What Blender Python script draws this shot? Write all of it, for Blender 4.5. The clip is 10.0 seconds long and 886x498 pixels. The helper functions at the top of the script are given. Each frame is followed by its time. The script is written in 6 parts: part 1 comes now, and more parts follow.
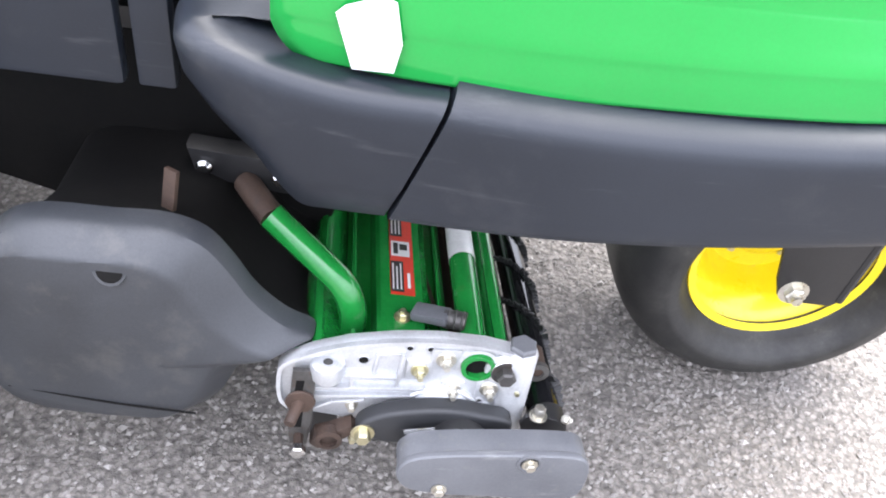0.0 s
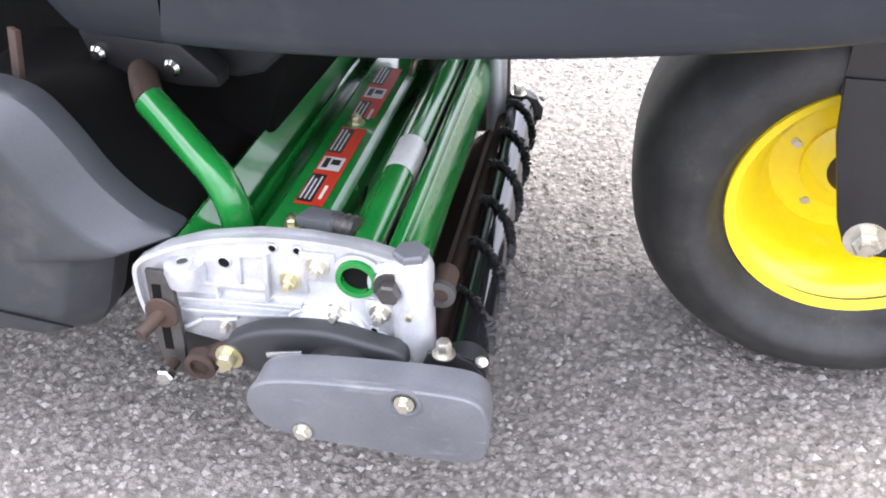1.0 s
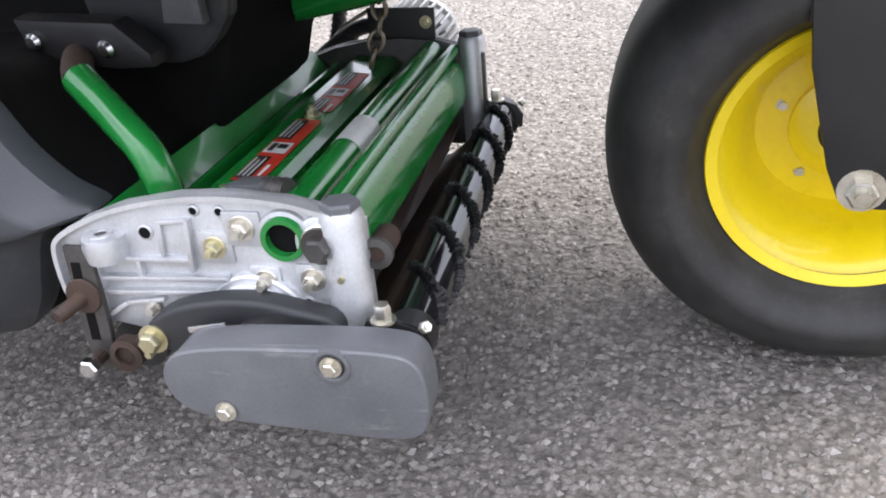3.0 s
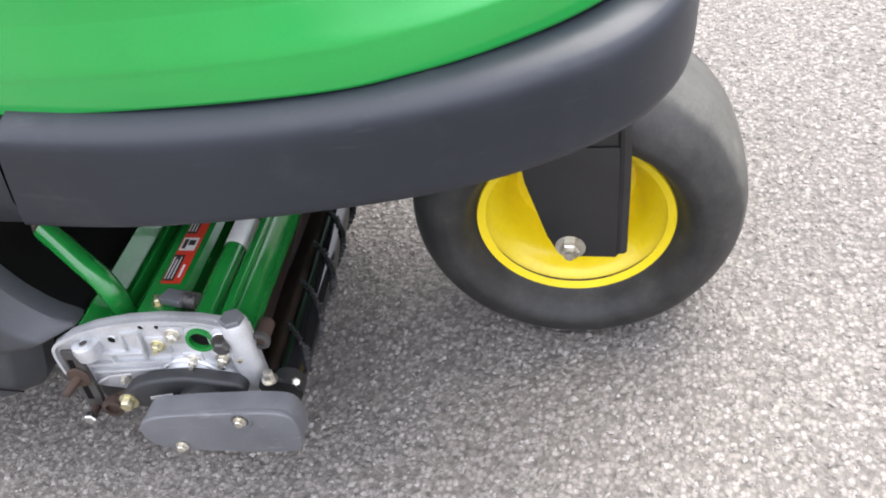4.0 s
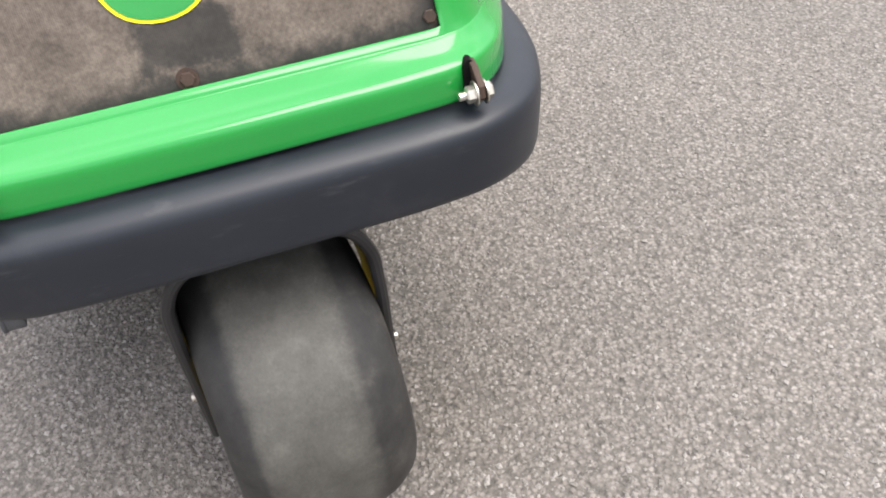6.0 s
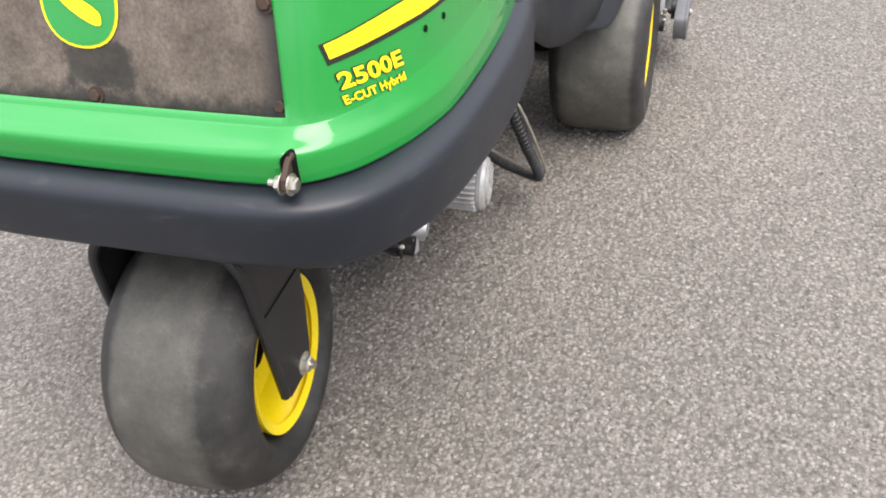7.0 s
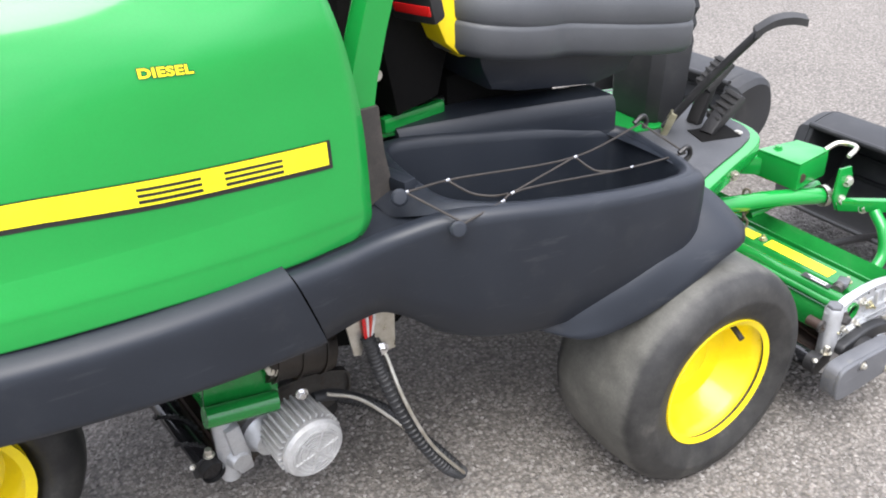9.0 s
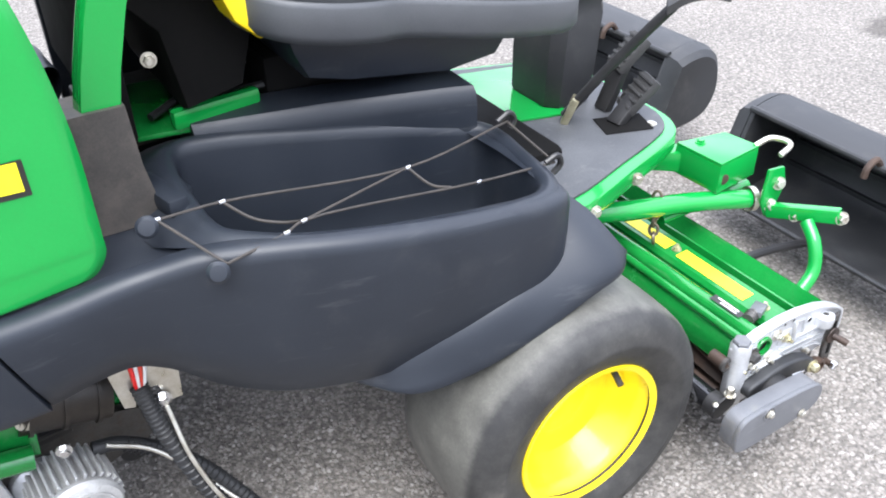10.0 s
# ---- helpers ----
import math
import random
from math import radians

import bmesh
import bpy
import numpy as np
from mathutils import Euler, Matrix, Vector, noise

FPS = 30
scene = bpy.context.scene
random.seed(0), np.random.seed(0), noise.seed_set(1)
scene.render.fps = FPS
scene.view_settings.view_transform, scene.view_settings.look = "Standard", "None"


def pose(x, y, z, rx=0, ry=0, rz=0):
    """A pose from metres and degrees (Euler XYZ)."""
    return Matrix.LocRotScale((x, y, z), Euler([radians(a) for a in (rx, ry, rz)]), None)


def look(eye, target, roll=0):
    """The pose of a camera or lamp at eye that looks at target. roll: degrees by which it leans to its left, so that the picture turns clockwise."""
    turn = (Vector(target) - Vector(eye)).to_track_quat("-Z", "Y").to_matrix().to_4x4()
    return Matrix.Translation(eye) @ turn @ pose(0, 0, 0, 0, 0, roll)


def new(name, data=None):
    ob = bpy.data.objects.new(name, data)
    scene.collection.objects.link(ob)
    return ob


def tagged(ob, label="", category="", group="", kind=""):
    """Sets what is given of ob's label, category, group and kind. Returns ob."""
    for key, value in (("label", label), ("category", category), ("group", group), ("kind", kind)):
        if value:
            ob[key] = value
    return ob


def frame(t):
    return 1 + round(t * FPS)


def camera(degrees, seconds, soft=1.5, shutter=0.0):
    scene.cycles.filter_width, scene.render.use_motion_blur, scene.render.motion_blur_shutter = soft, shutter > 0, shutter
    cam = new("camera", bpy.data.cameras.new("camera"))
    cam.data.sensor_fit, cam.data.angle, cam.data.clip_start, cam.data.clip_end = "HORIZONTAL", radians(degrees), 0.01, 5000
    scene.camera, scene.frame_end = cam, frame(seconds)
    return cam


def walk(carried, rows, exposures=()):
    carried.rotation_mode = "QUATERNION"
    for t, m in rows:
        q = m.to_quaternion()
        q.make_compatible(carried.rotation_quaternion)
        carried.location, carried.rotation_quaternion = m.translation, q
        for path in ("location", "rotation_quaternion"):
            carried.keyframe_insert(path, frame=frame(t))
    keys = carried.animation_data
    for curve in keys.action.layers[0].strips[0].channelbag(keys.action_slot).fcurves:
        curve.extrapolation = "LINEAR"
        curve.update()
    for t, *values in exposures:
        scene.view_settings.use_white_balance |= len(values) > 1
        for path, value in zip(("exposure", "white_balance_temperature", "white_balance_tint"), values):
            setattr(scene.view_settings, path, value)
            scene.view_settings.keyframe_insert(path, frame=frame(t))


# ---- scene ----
cam = camera(54.2, 10.0, soft=1.9)

PATH = [
    (0, (-0.558, -1.015, 1.069), (-0.455, 0.434, -0.306), 9.4),
    (0.2, (-0.454, -0.986, 1.067), (-0.451, 0.441, -0.334), 8.0),
    (0.5, (-0.335, -0.94, 1.025), (-0.492, 0.458, -0.397), 4.5),
    (1, (-0.187, -0.938, 0.807), (-0.689, 0.548, -0.434), -3.5),
    (1.5, (-0.175, -0.931, 0.651), (-0.814, 0.71, -0.297), -3.9),
    (2, (-0.177, -0.9, 0.613), (-0.845, 0.799, -0.204), -2.4),
    (2.5, (-0.149, -0.898, 0.603), (-0.829, 0.781, -0.245), -3.4),
    (2.7, (-0.133, -0.904, 0.604), (-0.814, 0.755, -0.282), -4.7),
    (3.8, (0.064, -1.017, 1.015), (-0.441, 0.346, -0.359), -14.8),
    (4, (0.143, -1.03, 1.114), (-0.367, 0.338, -0.253), -13.4),
    (4.5, (0.337, -0.912, 1.189), (-0.344, 0.436, -0.122), -6.0),
    (5, (0.608, -0.631, 1.244), (-0.272, 0.47, -0.175), -3.8),
    (5.5, (0.831, -0.329, 1.258), (-0.357, 0.489, -0.127), -5.4),
    (5.7, (0.876, -0.213, 1.255), (-0.414, 0.461, -0.117), -5.3),
    (6.8, (0.964, 0.626, 1.341), (-0.51, 0.206, 0.056), -7.2),
    (7, (0.914, 0.756, 1.342), (-0.536, 0.218, 0.075), -6.1),
    (7.5, (0.674, 1.025, 1.357), (-0.728, 0.186, 0.203), -3.6),
    (8, (0.424, 1.252, 1.386), (-0.822, 0.041, 0.395), -3.6),
    (8.5, (0.178, 1.389, 1.333), (-0.838, -0.016, 0.336), -4.3),
    (9, (-0.199, 1.421, 1.32), (-1.088, -0.051, 0.299), -2.6),
    (9.5, (-0.446, 1.426, 1.315), (-1.281, -0.062, 0.271), -1.5),
    (10, (-0.606, 1.297, 1.27), (-1.46, -0.111, 0.134), -1.0),
]
walk(cam, [(t, look(eye, target, roll)) for t, eye, target, roll in PATH], [(0, 2.24, 6400, 11), (0.5, 2.22, 6400, 12), (1.0, 2.24, 6400, 13), (1.5, 1.88, 6400, 13), (2.0, 1.66, 6450, 13), (2.5, 1.5, 6500, 12), (4.0, 1.52, 6550, 10), (4.5, 1.54, 6600, 11), (5.0, 1.38, 6700, 11), (5.5, 0.98, 6850, 10), (7.0, 0.82, 6850, 10), (8.0, 0.84, 6650, 10), (9.0, 1.1, 6450, 10), (10.0, 1.50, 6150, 9)])

# ---- world and light ----
wd = bpy.data.worlds.new("sky")
scene.world = wd
wd.use_nodes = True
nt = wd.node_tree
sky = nt.nodes.new("ShaderNodeTexSky")
sky.sky_type = "NISHITA"
sky.sun_disc = False
sky.sun_elevation = radians(64)
sky.sun_rotation = radians(34.5)
sky.air_density, sky.dust_density, sky.ozone_density = 1.0, 4.0, 1.0
cloud = nt.nodes.new("ShaderNodeMix")
cloud.data_type = "RGBA"
cloud.inputs[0].default_value = 0.75
way = nt.nodes.new("ShaderNodeTexCoord")
upward = nt.nodes.new("ShaderNodeSeparateXYZ")
nt.links.new(way.outputs["Generated"], upward.inputs[0])
deck_ = nt.nodes.new("ShaderNodeValToRGB")
deck_.color_ramp.elements[0].position, deck_.color_ramp.elements[0].color = 0.0, (3.6, 3.7, 4.1, 1)
deck_.color_ramp.elements[1].position, deck_.color_ramp.elements[1].color = 0.9, (12.6, 12.8, 14.6, 1)
nt.links.new(upward.outputs[2], deck_.inputs[0])
puff = nt.nodes.new("ShaderNodeTexNoise")
puff.inputs["Scale"].default_value, puff.inputs["Detail"].default_value = 2.2, 6
nt.links.new(way.outputs["Generated"], puff.inputs["Vector"])
tone = nt.nodes.new("ShaderNodeValToRGB")
tone.color_ramp.elements[0].position, tone.color_ramp.elements[0].color = 0.36, (0.62, 0.63, 0.66, 1)
tone.color_ramp.elements[1].position, tone.color_ramp.elements[1].color = 0.66, (1.38, 1.37, 1.34, 1)
nt.links.new(puff.outputs["Fac"], tone.inputs[0])
uneven = nt.nodes.new("ShaderNodeMix")
uneven.data_type, uneven.blend_type = "RGBA", "MULTIPLY"
uneven.inputs[0].default_value = 1.0
nt.links.new(deck_.outputs[0], uneven.inputs[6])
nt.links.new(tone.outputs[0], uneven.inputs[7])
nt.links.new(uneven.outputs[2], cloud.inputs[7])
nt.links.new(sky.outputs[0], cloud.inputs[6])
nt.links.new(cloud.outputs[2], nt.nodes["Background"].inputs["Color"])
nt.nodes["Background"].inputs["Strength"].default_value = 0.14
sun = new("sun", bpy.data.lights.new("sun", "SUN"))
sun.data.energy = 2.1
sun.data.angle = radians(45)
sun.data.color = (1.0, 0.97, 0.92)
sun.matrix_world = look((1.1, 1.6, 4.0), (0, 0, 0))


# ---- materials ----
def nodes_of(name):
    m = bpy.data.materials.new(name)
    m.use_nodes = True
    t = m.node_tree
    return m, t, t.nodes["Principled BSDF"]


def coord(t, scale=1.0, obj=True):
    tc = t.nodes.new("ShaderNodeTexCoord")
    mp = t.nodes.new("ShaderNodeMapping")
    mp.inputs["Scale"].default_value = (scale, scale, scale) if not isinstance(scale, tuple) else scale
    t.links.new(tc.outputs["Object"], mp.inputs["Vector"])
    return mp.outputs[0]


def tex_noise(t, vec, scale, detail=4, rough=0.6):
    n = t.nodes.new("ShaderNodeTexNoise")
    n.inputs["Scale"].default_value = scale
    n.inputs["Detail"].default_value = detail
    n.inputs["Roughness"].default_value = rough
    t.links.new(vec, n.inputs["Vector"])
    return n.outputs["Fac"]


def ramp(t, fac, stops):
    r = t.nodes.new("ShaderNodeValToRGB")
    e = r.color_ramp.elements
    while len(e) < len(stops):
        e.new(0.5)
    for el, (p, c) in zip(e, stops):
        el.position = p
        el.color = (*c, 1) if len(c) == 3 else c
    t.links.new(fac, r.inputs[0])
    return r.outputs[0]


def mix(t, fac, a, b, mode="MIX"):
    m = t.nodes.new("ShaderNodeMix")
    m.data_type, m.blend_type = "RGBA", mode
    for sock, v in ((m.inputs[0], fac), (m.inputs[6], a), (m.inputs[7], b)):
        if isinstance(v, bpy.types.NodeSocket):
            t.links.new(v, sock)
        elif isinstance(v, (int, float)):
            sock.default_value = v
        else:
            sock.default_value = (*v, 1)
    return m.outputs[2]


def bump(t, p, h, strength=0.3, dist=0.002, base=None):
    b = t.nodes.new("ShaderNodeBump")
    b.inputs["Strength"].default_value = strength
    b.inputs["Distance"].default_value = dist
    t.links.new(h, b.inputs["Height"])
    if base is not None:
        t.links.new(base, b.inputs["Normal"])
    t.links.new(b.outputs[0], p.inputs["Normal"])
    return b.outputs[0]


def surface(name, dark, light, rough=(0.4, 0.6), metal=0.0, big=3.0, fine=120.0, bmp=0.15, dist=0.001, coat=0.0, dirt=None, dirt_at=(0.55, 0.75), spec=0.5):
    """A material with colour variation at two scales, uneven gloss and a fine relief; dirt: a second colour in cloudy patches."""
    m, t, p = nodes_of(name)
    v = coord(t)
    a = tex_noise(t, v, big, 5)
    b = tex_noise(t, v, fine, 3)
    mm = t.nodes.new("ShaderNodeMath")
    mm.operation = "MULTIPLY_ADD"
    t.links.new(b, mm.inputs[0])
    mm.inputs[1].default_value = 0.4
    t.links.new(a, mm.inputs[2])
    col = ramp(t, mm.outputs[0], [(0.45, dark), (0.95, light)])
    if dirt is not None:
        d = tex_noise(t, v, big * 2.7, 8, 0.7)
        f = ramp(t, d, [(dirt_at[0], (0, 0, 0)), (dirt_at[1], (1, 1, 1))])
        col = mix(t, f, col, dirt)
    t.links.new(col, p.inputs["Base Color"])
    mr = t.nodes.new("ShaderNodeMapRange")
    mr.inputs[3].default_value, mr.inputs[4].default_value = rough
    t.links.new(a, mr.inputs[0])
    mr.inputs[1].default_value, mr.inputs[2].default_value = 0.3, 0.7
    t.links.new(mr.outputs[0], p.inputs["Roughness"])
    p.inputs["Metallic"].default_value = metal
    p.inputs["Specular IOR Level"].default_value = spec
    p.inputs["Coat Weight"].default_value = coat
    p.inputs["Coat Roughness"].default_value = 0.04
    if bmp:
        bump(t, p, b, bmp, dist)
    return m


GREEN = surface("green_paint", (0.009, 0.235, 0.038), (0.012, 0.275, 0.047), (0.10, 0.16), fine=300, bmp=0.012, coat=0.45, spec=0.45)
GREEN_WORN = surface("green_steel_paint", (0.006, 0.135, 0.022), (0.013, 0.205, 0.036), (0.12, 0.28), big=9, fine=200, bmp=0.05, coat=0.35, dirt=(0.05, 0.12, 0.03), dirt_at=(0.62, 0.85))
YELLOW = surface("yellow_paint", (0.80, 0.60, 0.004), (0.90, 0.70, 0.008), (0.25, 0.4), big=8, bmp=0.03, coat=0.3, dirt=(0.55, 0.42, 0.03), dirt_at=(0.66, 0.85))
PLASTIC = surface("charcoal_plastic", (0.0095, 0.0122, 0.0175), (0.0165, 0.0203, 0.0275), (0.34, 0.50), big=4, fine=420, bmp=0.12, dist=0.0006, dirt=(0.034, 0.036, 0.040), dirt_at=(0.55, 0.9), spec=0.42)


def scuff(m, stretch, amount, colour):
    """Adds long faint scratches of another colour to a material."""
    t = m.node_tree
    p = t.nodes["Principled BSDF"]
    old = p.inputs["Base Color"].links[0].from_socket
    n = tex_noise(t, coord(t, stretch), 1.0, 7, 0.65)
    f = ramp(t, n, [(0.60, (0, 0, 0)), (0.72, (amount, amount, amount))])
    t.links.new(mix(t, f, old, colour), p.inputs["Base Color"])


scuff(PLASTIC, (9, 14, 70), 0.28, (0.075, 0.078, 0.082))
PLASTIC_DUSTY = surface("dusty_black_plastic", (0.010, 0.0105, 0.0115), (0.024, 0.025, 0.027), (0.42, 0.62), big=5, fine=420, bmp=0.12, dirt=(0.05, 0.048, 0.045), dirt_at=(0.52, 0.9))
RUBBER = surface("tyre_rubber", (0.016, 0.016, 0.016), (0.040, 0.039, 0.038), (0.55, 0.75), big=7, fine=260, bmp=0.15, dirt=(0.07, 0.066, 0.06), dirt_at=(0.55, 0.9))
GLOSS = surface("glossy_black_paint", (0.006, 0.006, 0.007), (0.012, 0.012, 0.013), (0.05, 0.14), big=14, bmp=0.04, spec=0.6)
DARK = surface("black_steel_paint", (0.007, 0.007, 0.008), (0.020, 0.0195, 0.0195), (0.35, 0.55), big=10, fine=200, bmp=0.08)
ALU = surface("cast_aluminium", (0.44, 0.45, 0.46), (0.66, 0.67, 0.68), (0.34, 0.56), metal=0.65, big=18, fine=320, bmp=0.25, dist=0.0008, dirt=(0.34, 0.33, 0.31), dirt_at=(0.58, 0.85))
ZINC = surface("zinc_plated_steel", (0.45, 0.42, 0.34), (0.7, 0.68, 0.62), (0.25, 0.45), metal=0.9, big=40, fine=400, bmp=0.1)
MOTOR = surface("pale_cast_motor", (0.36, 0.36, 0.355), (0.56, 0.56, 0.55), (0.4, 0.6), metal=0.35, big=30, fine=300, bmp=0.3, dist=0.0008, dirt=(0.30, 0.29, 0.27), dirt_at=(0.58, 0.82))
BRASS = surface("yellow_zinc", (0.44, 0.40, 0.24), (0.64, 0.60, 0.42), (0.25, 0.45), metal=0.9, big=40, fine=400, bmp=0.1)
STEEL = surface("bright_steel", (0.55, 0.55, 0.55), (0.75, 0.75, 0.75), (0.15, 0.3), metal=1.0, big=20, fine=300, bmp=0.05)
RUST = surface("rusty_steel", (0.024, 0.017, 0.014), (0.075, 0.046, 0.032), (0.5, 0.8), metal=0.3, big=25, fine=300, bmp=0.4)
CATCHER = surface("dusty_catcher_plastic", (0.020, 0.022, 0.025), (0.042, 0.045, 0.050), (0.36, 0.55), big=6, fine=380, bmp=0.15, dirt=(0.075, 0.072, 0.066), dirt_at=(0.55, 0.85))
# oiled steel of the fittings; also the painted shade of the far side plates
ADJUST = surface("oiled_steel_and_shade", (0.045, 0.043, 0.041), (0.10, 0.096, 0.09), (0.35, 0.55), metal=0.5, big=25, fine=260, bmp=0.25, dirt=(0.07, 0.045, 0.03), dirt_at=(0.52, 0.8))
GREY = surface("grey_cover_paint", (0.075, 0.078, 0.085), (0.125, 0.128, 0.135), (0.35, 0.55), big=12, fine=400, bmp=0.15, dirt=(0.16, 0.155, 0.135), dirt_at=(0.6, 0.85))
PANEL = surface("dusty_dark_screen", (0.030, 0.028, 0.026), (0.075, 0.066, 0.058), (0.4, 0.6), big=6, fine=350, bmp=0.2, dirt=(0.12, 0.10, 0.085), dirt_at=(0.45, 0.8))


def screen_dirt():
    """Brown dust caked on a fine dark mesh, wiped off along the edges and in a patch under the badge."""
    m, t, p = nodes_of("dusty_dark_screen")
    tc = t.nodes.new("ShaderNodeTexCoord")
    sep = t.nodes.new("ShaderNodeSeparateXYZ")
    t.links.new(tc.outputs["Object"], sep.inputs[0])
    v = tc.outputs["Object"]

    def math_(op, a, b=0.0, clamp=False):
        n = t.nodes.new("ShaderNodeMath")
        n.operation, n.use_clamp = op, clamp
        for s, q in zip(n.inputs, (a, b)):
            if isinstance(q, bpy.types.NodeSocket):
                t.links.new(q, s)
            else:
                s.default_value = q
        return n.outputs[0]

    def soft(x, lo, hi):
        n = t.nodes.new("ShaderNodeMapRange")
        n.interpolation_type = "SMOOTHSTEP"
        n.inputs[1].default_value, n.inputs[2].default_value = lo, hi
        t.links.new(x, n.inputs[0])
        return n.outputs[0]

    wob = tex_noise(t, v, 28, 4, 0.7)
    wob = math_("MULTIPLY", wob, 0.05)
    ay = math_("ADD", math_("ABSOLUTE", sep.outputs[1]), wob)
    z = math_("ADD", sep.outputs[2], wob)
    caked = math_("MULTIPLY", soft(ay, 0.268, 0.235), soft(z, 0.815, 0.845))
    dy = math_("ADD", math_("ABSOLUTE", math_("ADD", sep.outputs[1], 0.018)), wob)
    dz = math_("ADD", math_("ABSOLUTE", math_("SUBTRACT", sep.outputs[2], 0.840)), wob)
    wiped = math_("MULTIPLY", soft(dy, 0.088, 0.068), soft(dz, 0.060, 0.046))
    wiped = math_("MULTIPLY", wiped, 0.92)
    caked = math_("MULTIPLY", caked, math_("SUBTRACT", 1.0, wiped))
    cloudy = tex_noise(t, v, 14, 8, 0.75)
    fine = tex_noise(t, v, 190, 4, 0.7)
    dust = ramp(t, cloudy, [(0.30, (0.052, 0.040, 0.031)), (0.50, (0.112, 0.090, 0.072)), (0.70, (0.175, 0.144, 0.118))])
    dust = mix(t, 0.8, dust, ramp(t, fine, [(0.3, (0.6, 0.6, 0.6)), (0.72, (1.45, 1.45, 1.45))]), "MULTIPLY")
    bare = ramp(t, cloudy, [(0.35, (0.014, 0.0135, 0.012)), (0.7, (0.055, 0.048, 0.040))])
    t.links.new(mix(t, caked, bare, dust), p.inputs["Base Color"])
    p.inputs["Roughness"].default_value = 0.55
    wave = t.nodes.new("ShaderNodeTexWave")
    wave.bands_direction = "Y"
    wave.inputs["Scale"].default_value = 150
    wave.inputs["Distortion"].default_value = 0.6
    t.links.new(v, wave.inputs["Vector"])
    nb = bump(t, p, wave.outputs["Fac"], 0.12, 0.0008)
    bump(t, p, fine, 0.35, 0.001, nb)
    return m


SCREEN = screen_dirt()


def tyre_rubber(cx, cz, R, dust):
    """Rubber with dark flanks and a dusty worn tread."""
    m, t, p = nodes_of("tyre_rubber")
    tc = t.nodes.new("ShaderNodeTexCoord")
    v = tc.outputs["Object"]
    mp = t.nodes.new("ShaderNodeVectorMath")
    mp.operation = "SUBTRACT"
    mp.inputs[1].default_value = (cx, 0, cz)
    t.links.new(v, mp.inputs[0])
    fl = t.nodes.new("ShaderNodeVectorMath")
    fl.operation = "MULTIPLY"
    fl.inputs[1].default_value = (1, 0, 1)
    t.links.new(mp.outputs[0], fl.inputs[0])
    ln = t.nodes.new("ShaderNodeVectorMath")
    ln.operation = "LENGTH"
    t.links.new(fl.outputs[0], ln.inputs[0])
    cloudy = tex_noise(t, v, 16, 8, 0.7)
    fine = tex_noise(t, v, 230, 4, 0.7)
    wob = t.nodes.new("ShaderNodeMath")
    wob.operation = "MULTIPLY_ADD"
    wob.inputs[1].default_value = 0.006
    t.links.new(cloudy, wob.inputs[0])
    t.links.new(ln.outputs["Value"], wob.inputs[2])
    mr = t.nodes.new("ShaderNodeMapRange")
    mr.interpolation_type = "SMOOTHSTEP"
    mr.inputs[1].default_value, mr.inputs[2].default_value = R * 0.955 + 0.003, R * 0.985 + 0.003
    t.links.new(wob.outputs[0], mr.inputs[0])
    flank = ramp(t, cloudy, [(0.38, (0.013, 0.013, 0.013)), (0.60, (0.030, 0.0295, 0.028)), (0.80, (0.075, 0.071, 0.064))])
    tread = ramp(t, cloudy, [(0.30, (0.050, 0.049, 0.044)), (0.55, (0.080, 0.079, 0.071)), (0.75, (0.125, 0.120, 0.108))])
    col = mix(t, mr.outputs[0], flank, tread)
    col = mix(t, 1.0, col, (dust, dust * 0.99, dust * 0.965), "MULTIPLY")
    col = mix(t, 0.35, col, ramp(t, fine, [(0.3, (0.6, 0.6, 0.6)), (0.72, (1.4, 1.4, 1.4))]), "MULTIPLY")
    t.links.new(col, p.inputs["Base Color"])
    p.inputs["Roughness"].default_value = 0.58
    n = bump(t, p, fine, 0.25, 0.001)
    bump(t, p, cloudy, 0.35, 0.004, n)
    return m


scuff(GREEN_WORN, (60, 7, 60), 0.25, (0.16, 0.20, 0.14))
scuff(GREY, (12, 60, 80), 0.5, (0.24, 0.24, 0.235))
WHITE = surface("white_label", (0.60, 0.60, 0.58), (0.75, 0.75, 0.73), (0.4, 0.5), big=30, bmp=0.0)
DECAL_YELLOW = surface("yellow_decal", (0.90, 0.78, 0.01), (0.95, 0.84, 0.02), (0.3, 0.4), big=8, bmp=0.0)
DECAL_OCHRE = surface("ochre_decal_line", (0.62, 0.50, 0.012), (0.68, 0.55, 0.016), (0.3, 0.4), big=8, bmp=0.0)
DECAL_BLACK = surface("black_decal", (0.012, 0.012, 0.010), (0.02, 0.02, 0.018), (0.35, 0.45), big=8, bmp=0.0)
DECAL_RED = surface("red_decal", (0.45, 0.03, 0.015), (0.6, 0.05, 0.025), (0.35, 0.5), big=20, bmp=0.0)
RED = surface("red_plastic", (0.55, 0.01, 0.01), (0.7, 0.02, 0.02), (0.25, 0.35), bmp=0.0)
CORD = surface("grey_brown_cord", (0.020, 0.017, 0.015), (0.048, 0.041, 0.035), (0.6, 0.85), big=60, bmp=0.3)
SEAT = surface("grey_vinyl", (0.052, 0.055, 0.060), (0.080, 0.084, 0.090), (0.45, 0.6), big=6, fine=450, bmp=0.25)
MAT = surface("dusty_rubber_mat", (0.035, 0.037, 0.041), (0.085, 0.088, 0.094), (0.5, 0.7), big=7, fine=300, bmp=0.2, dirt=(0.13, 0.13, 0.13), dirt_at=(0.55, 0.85))
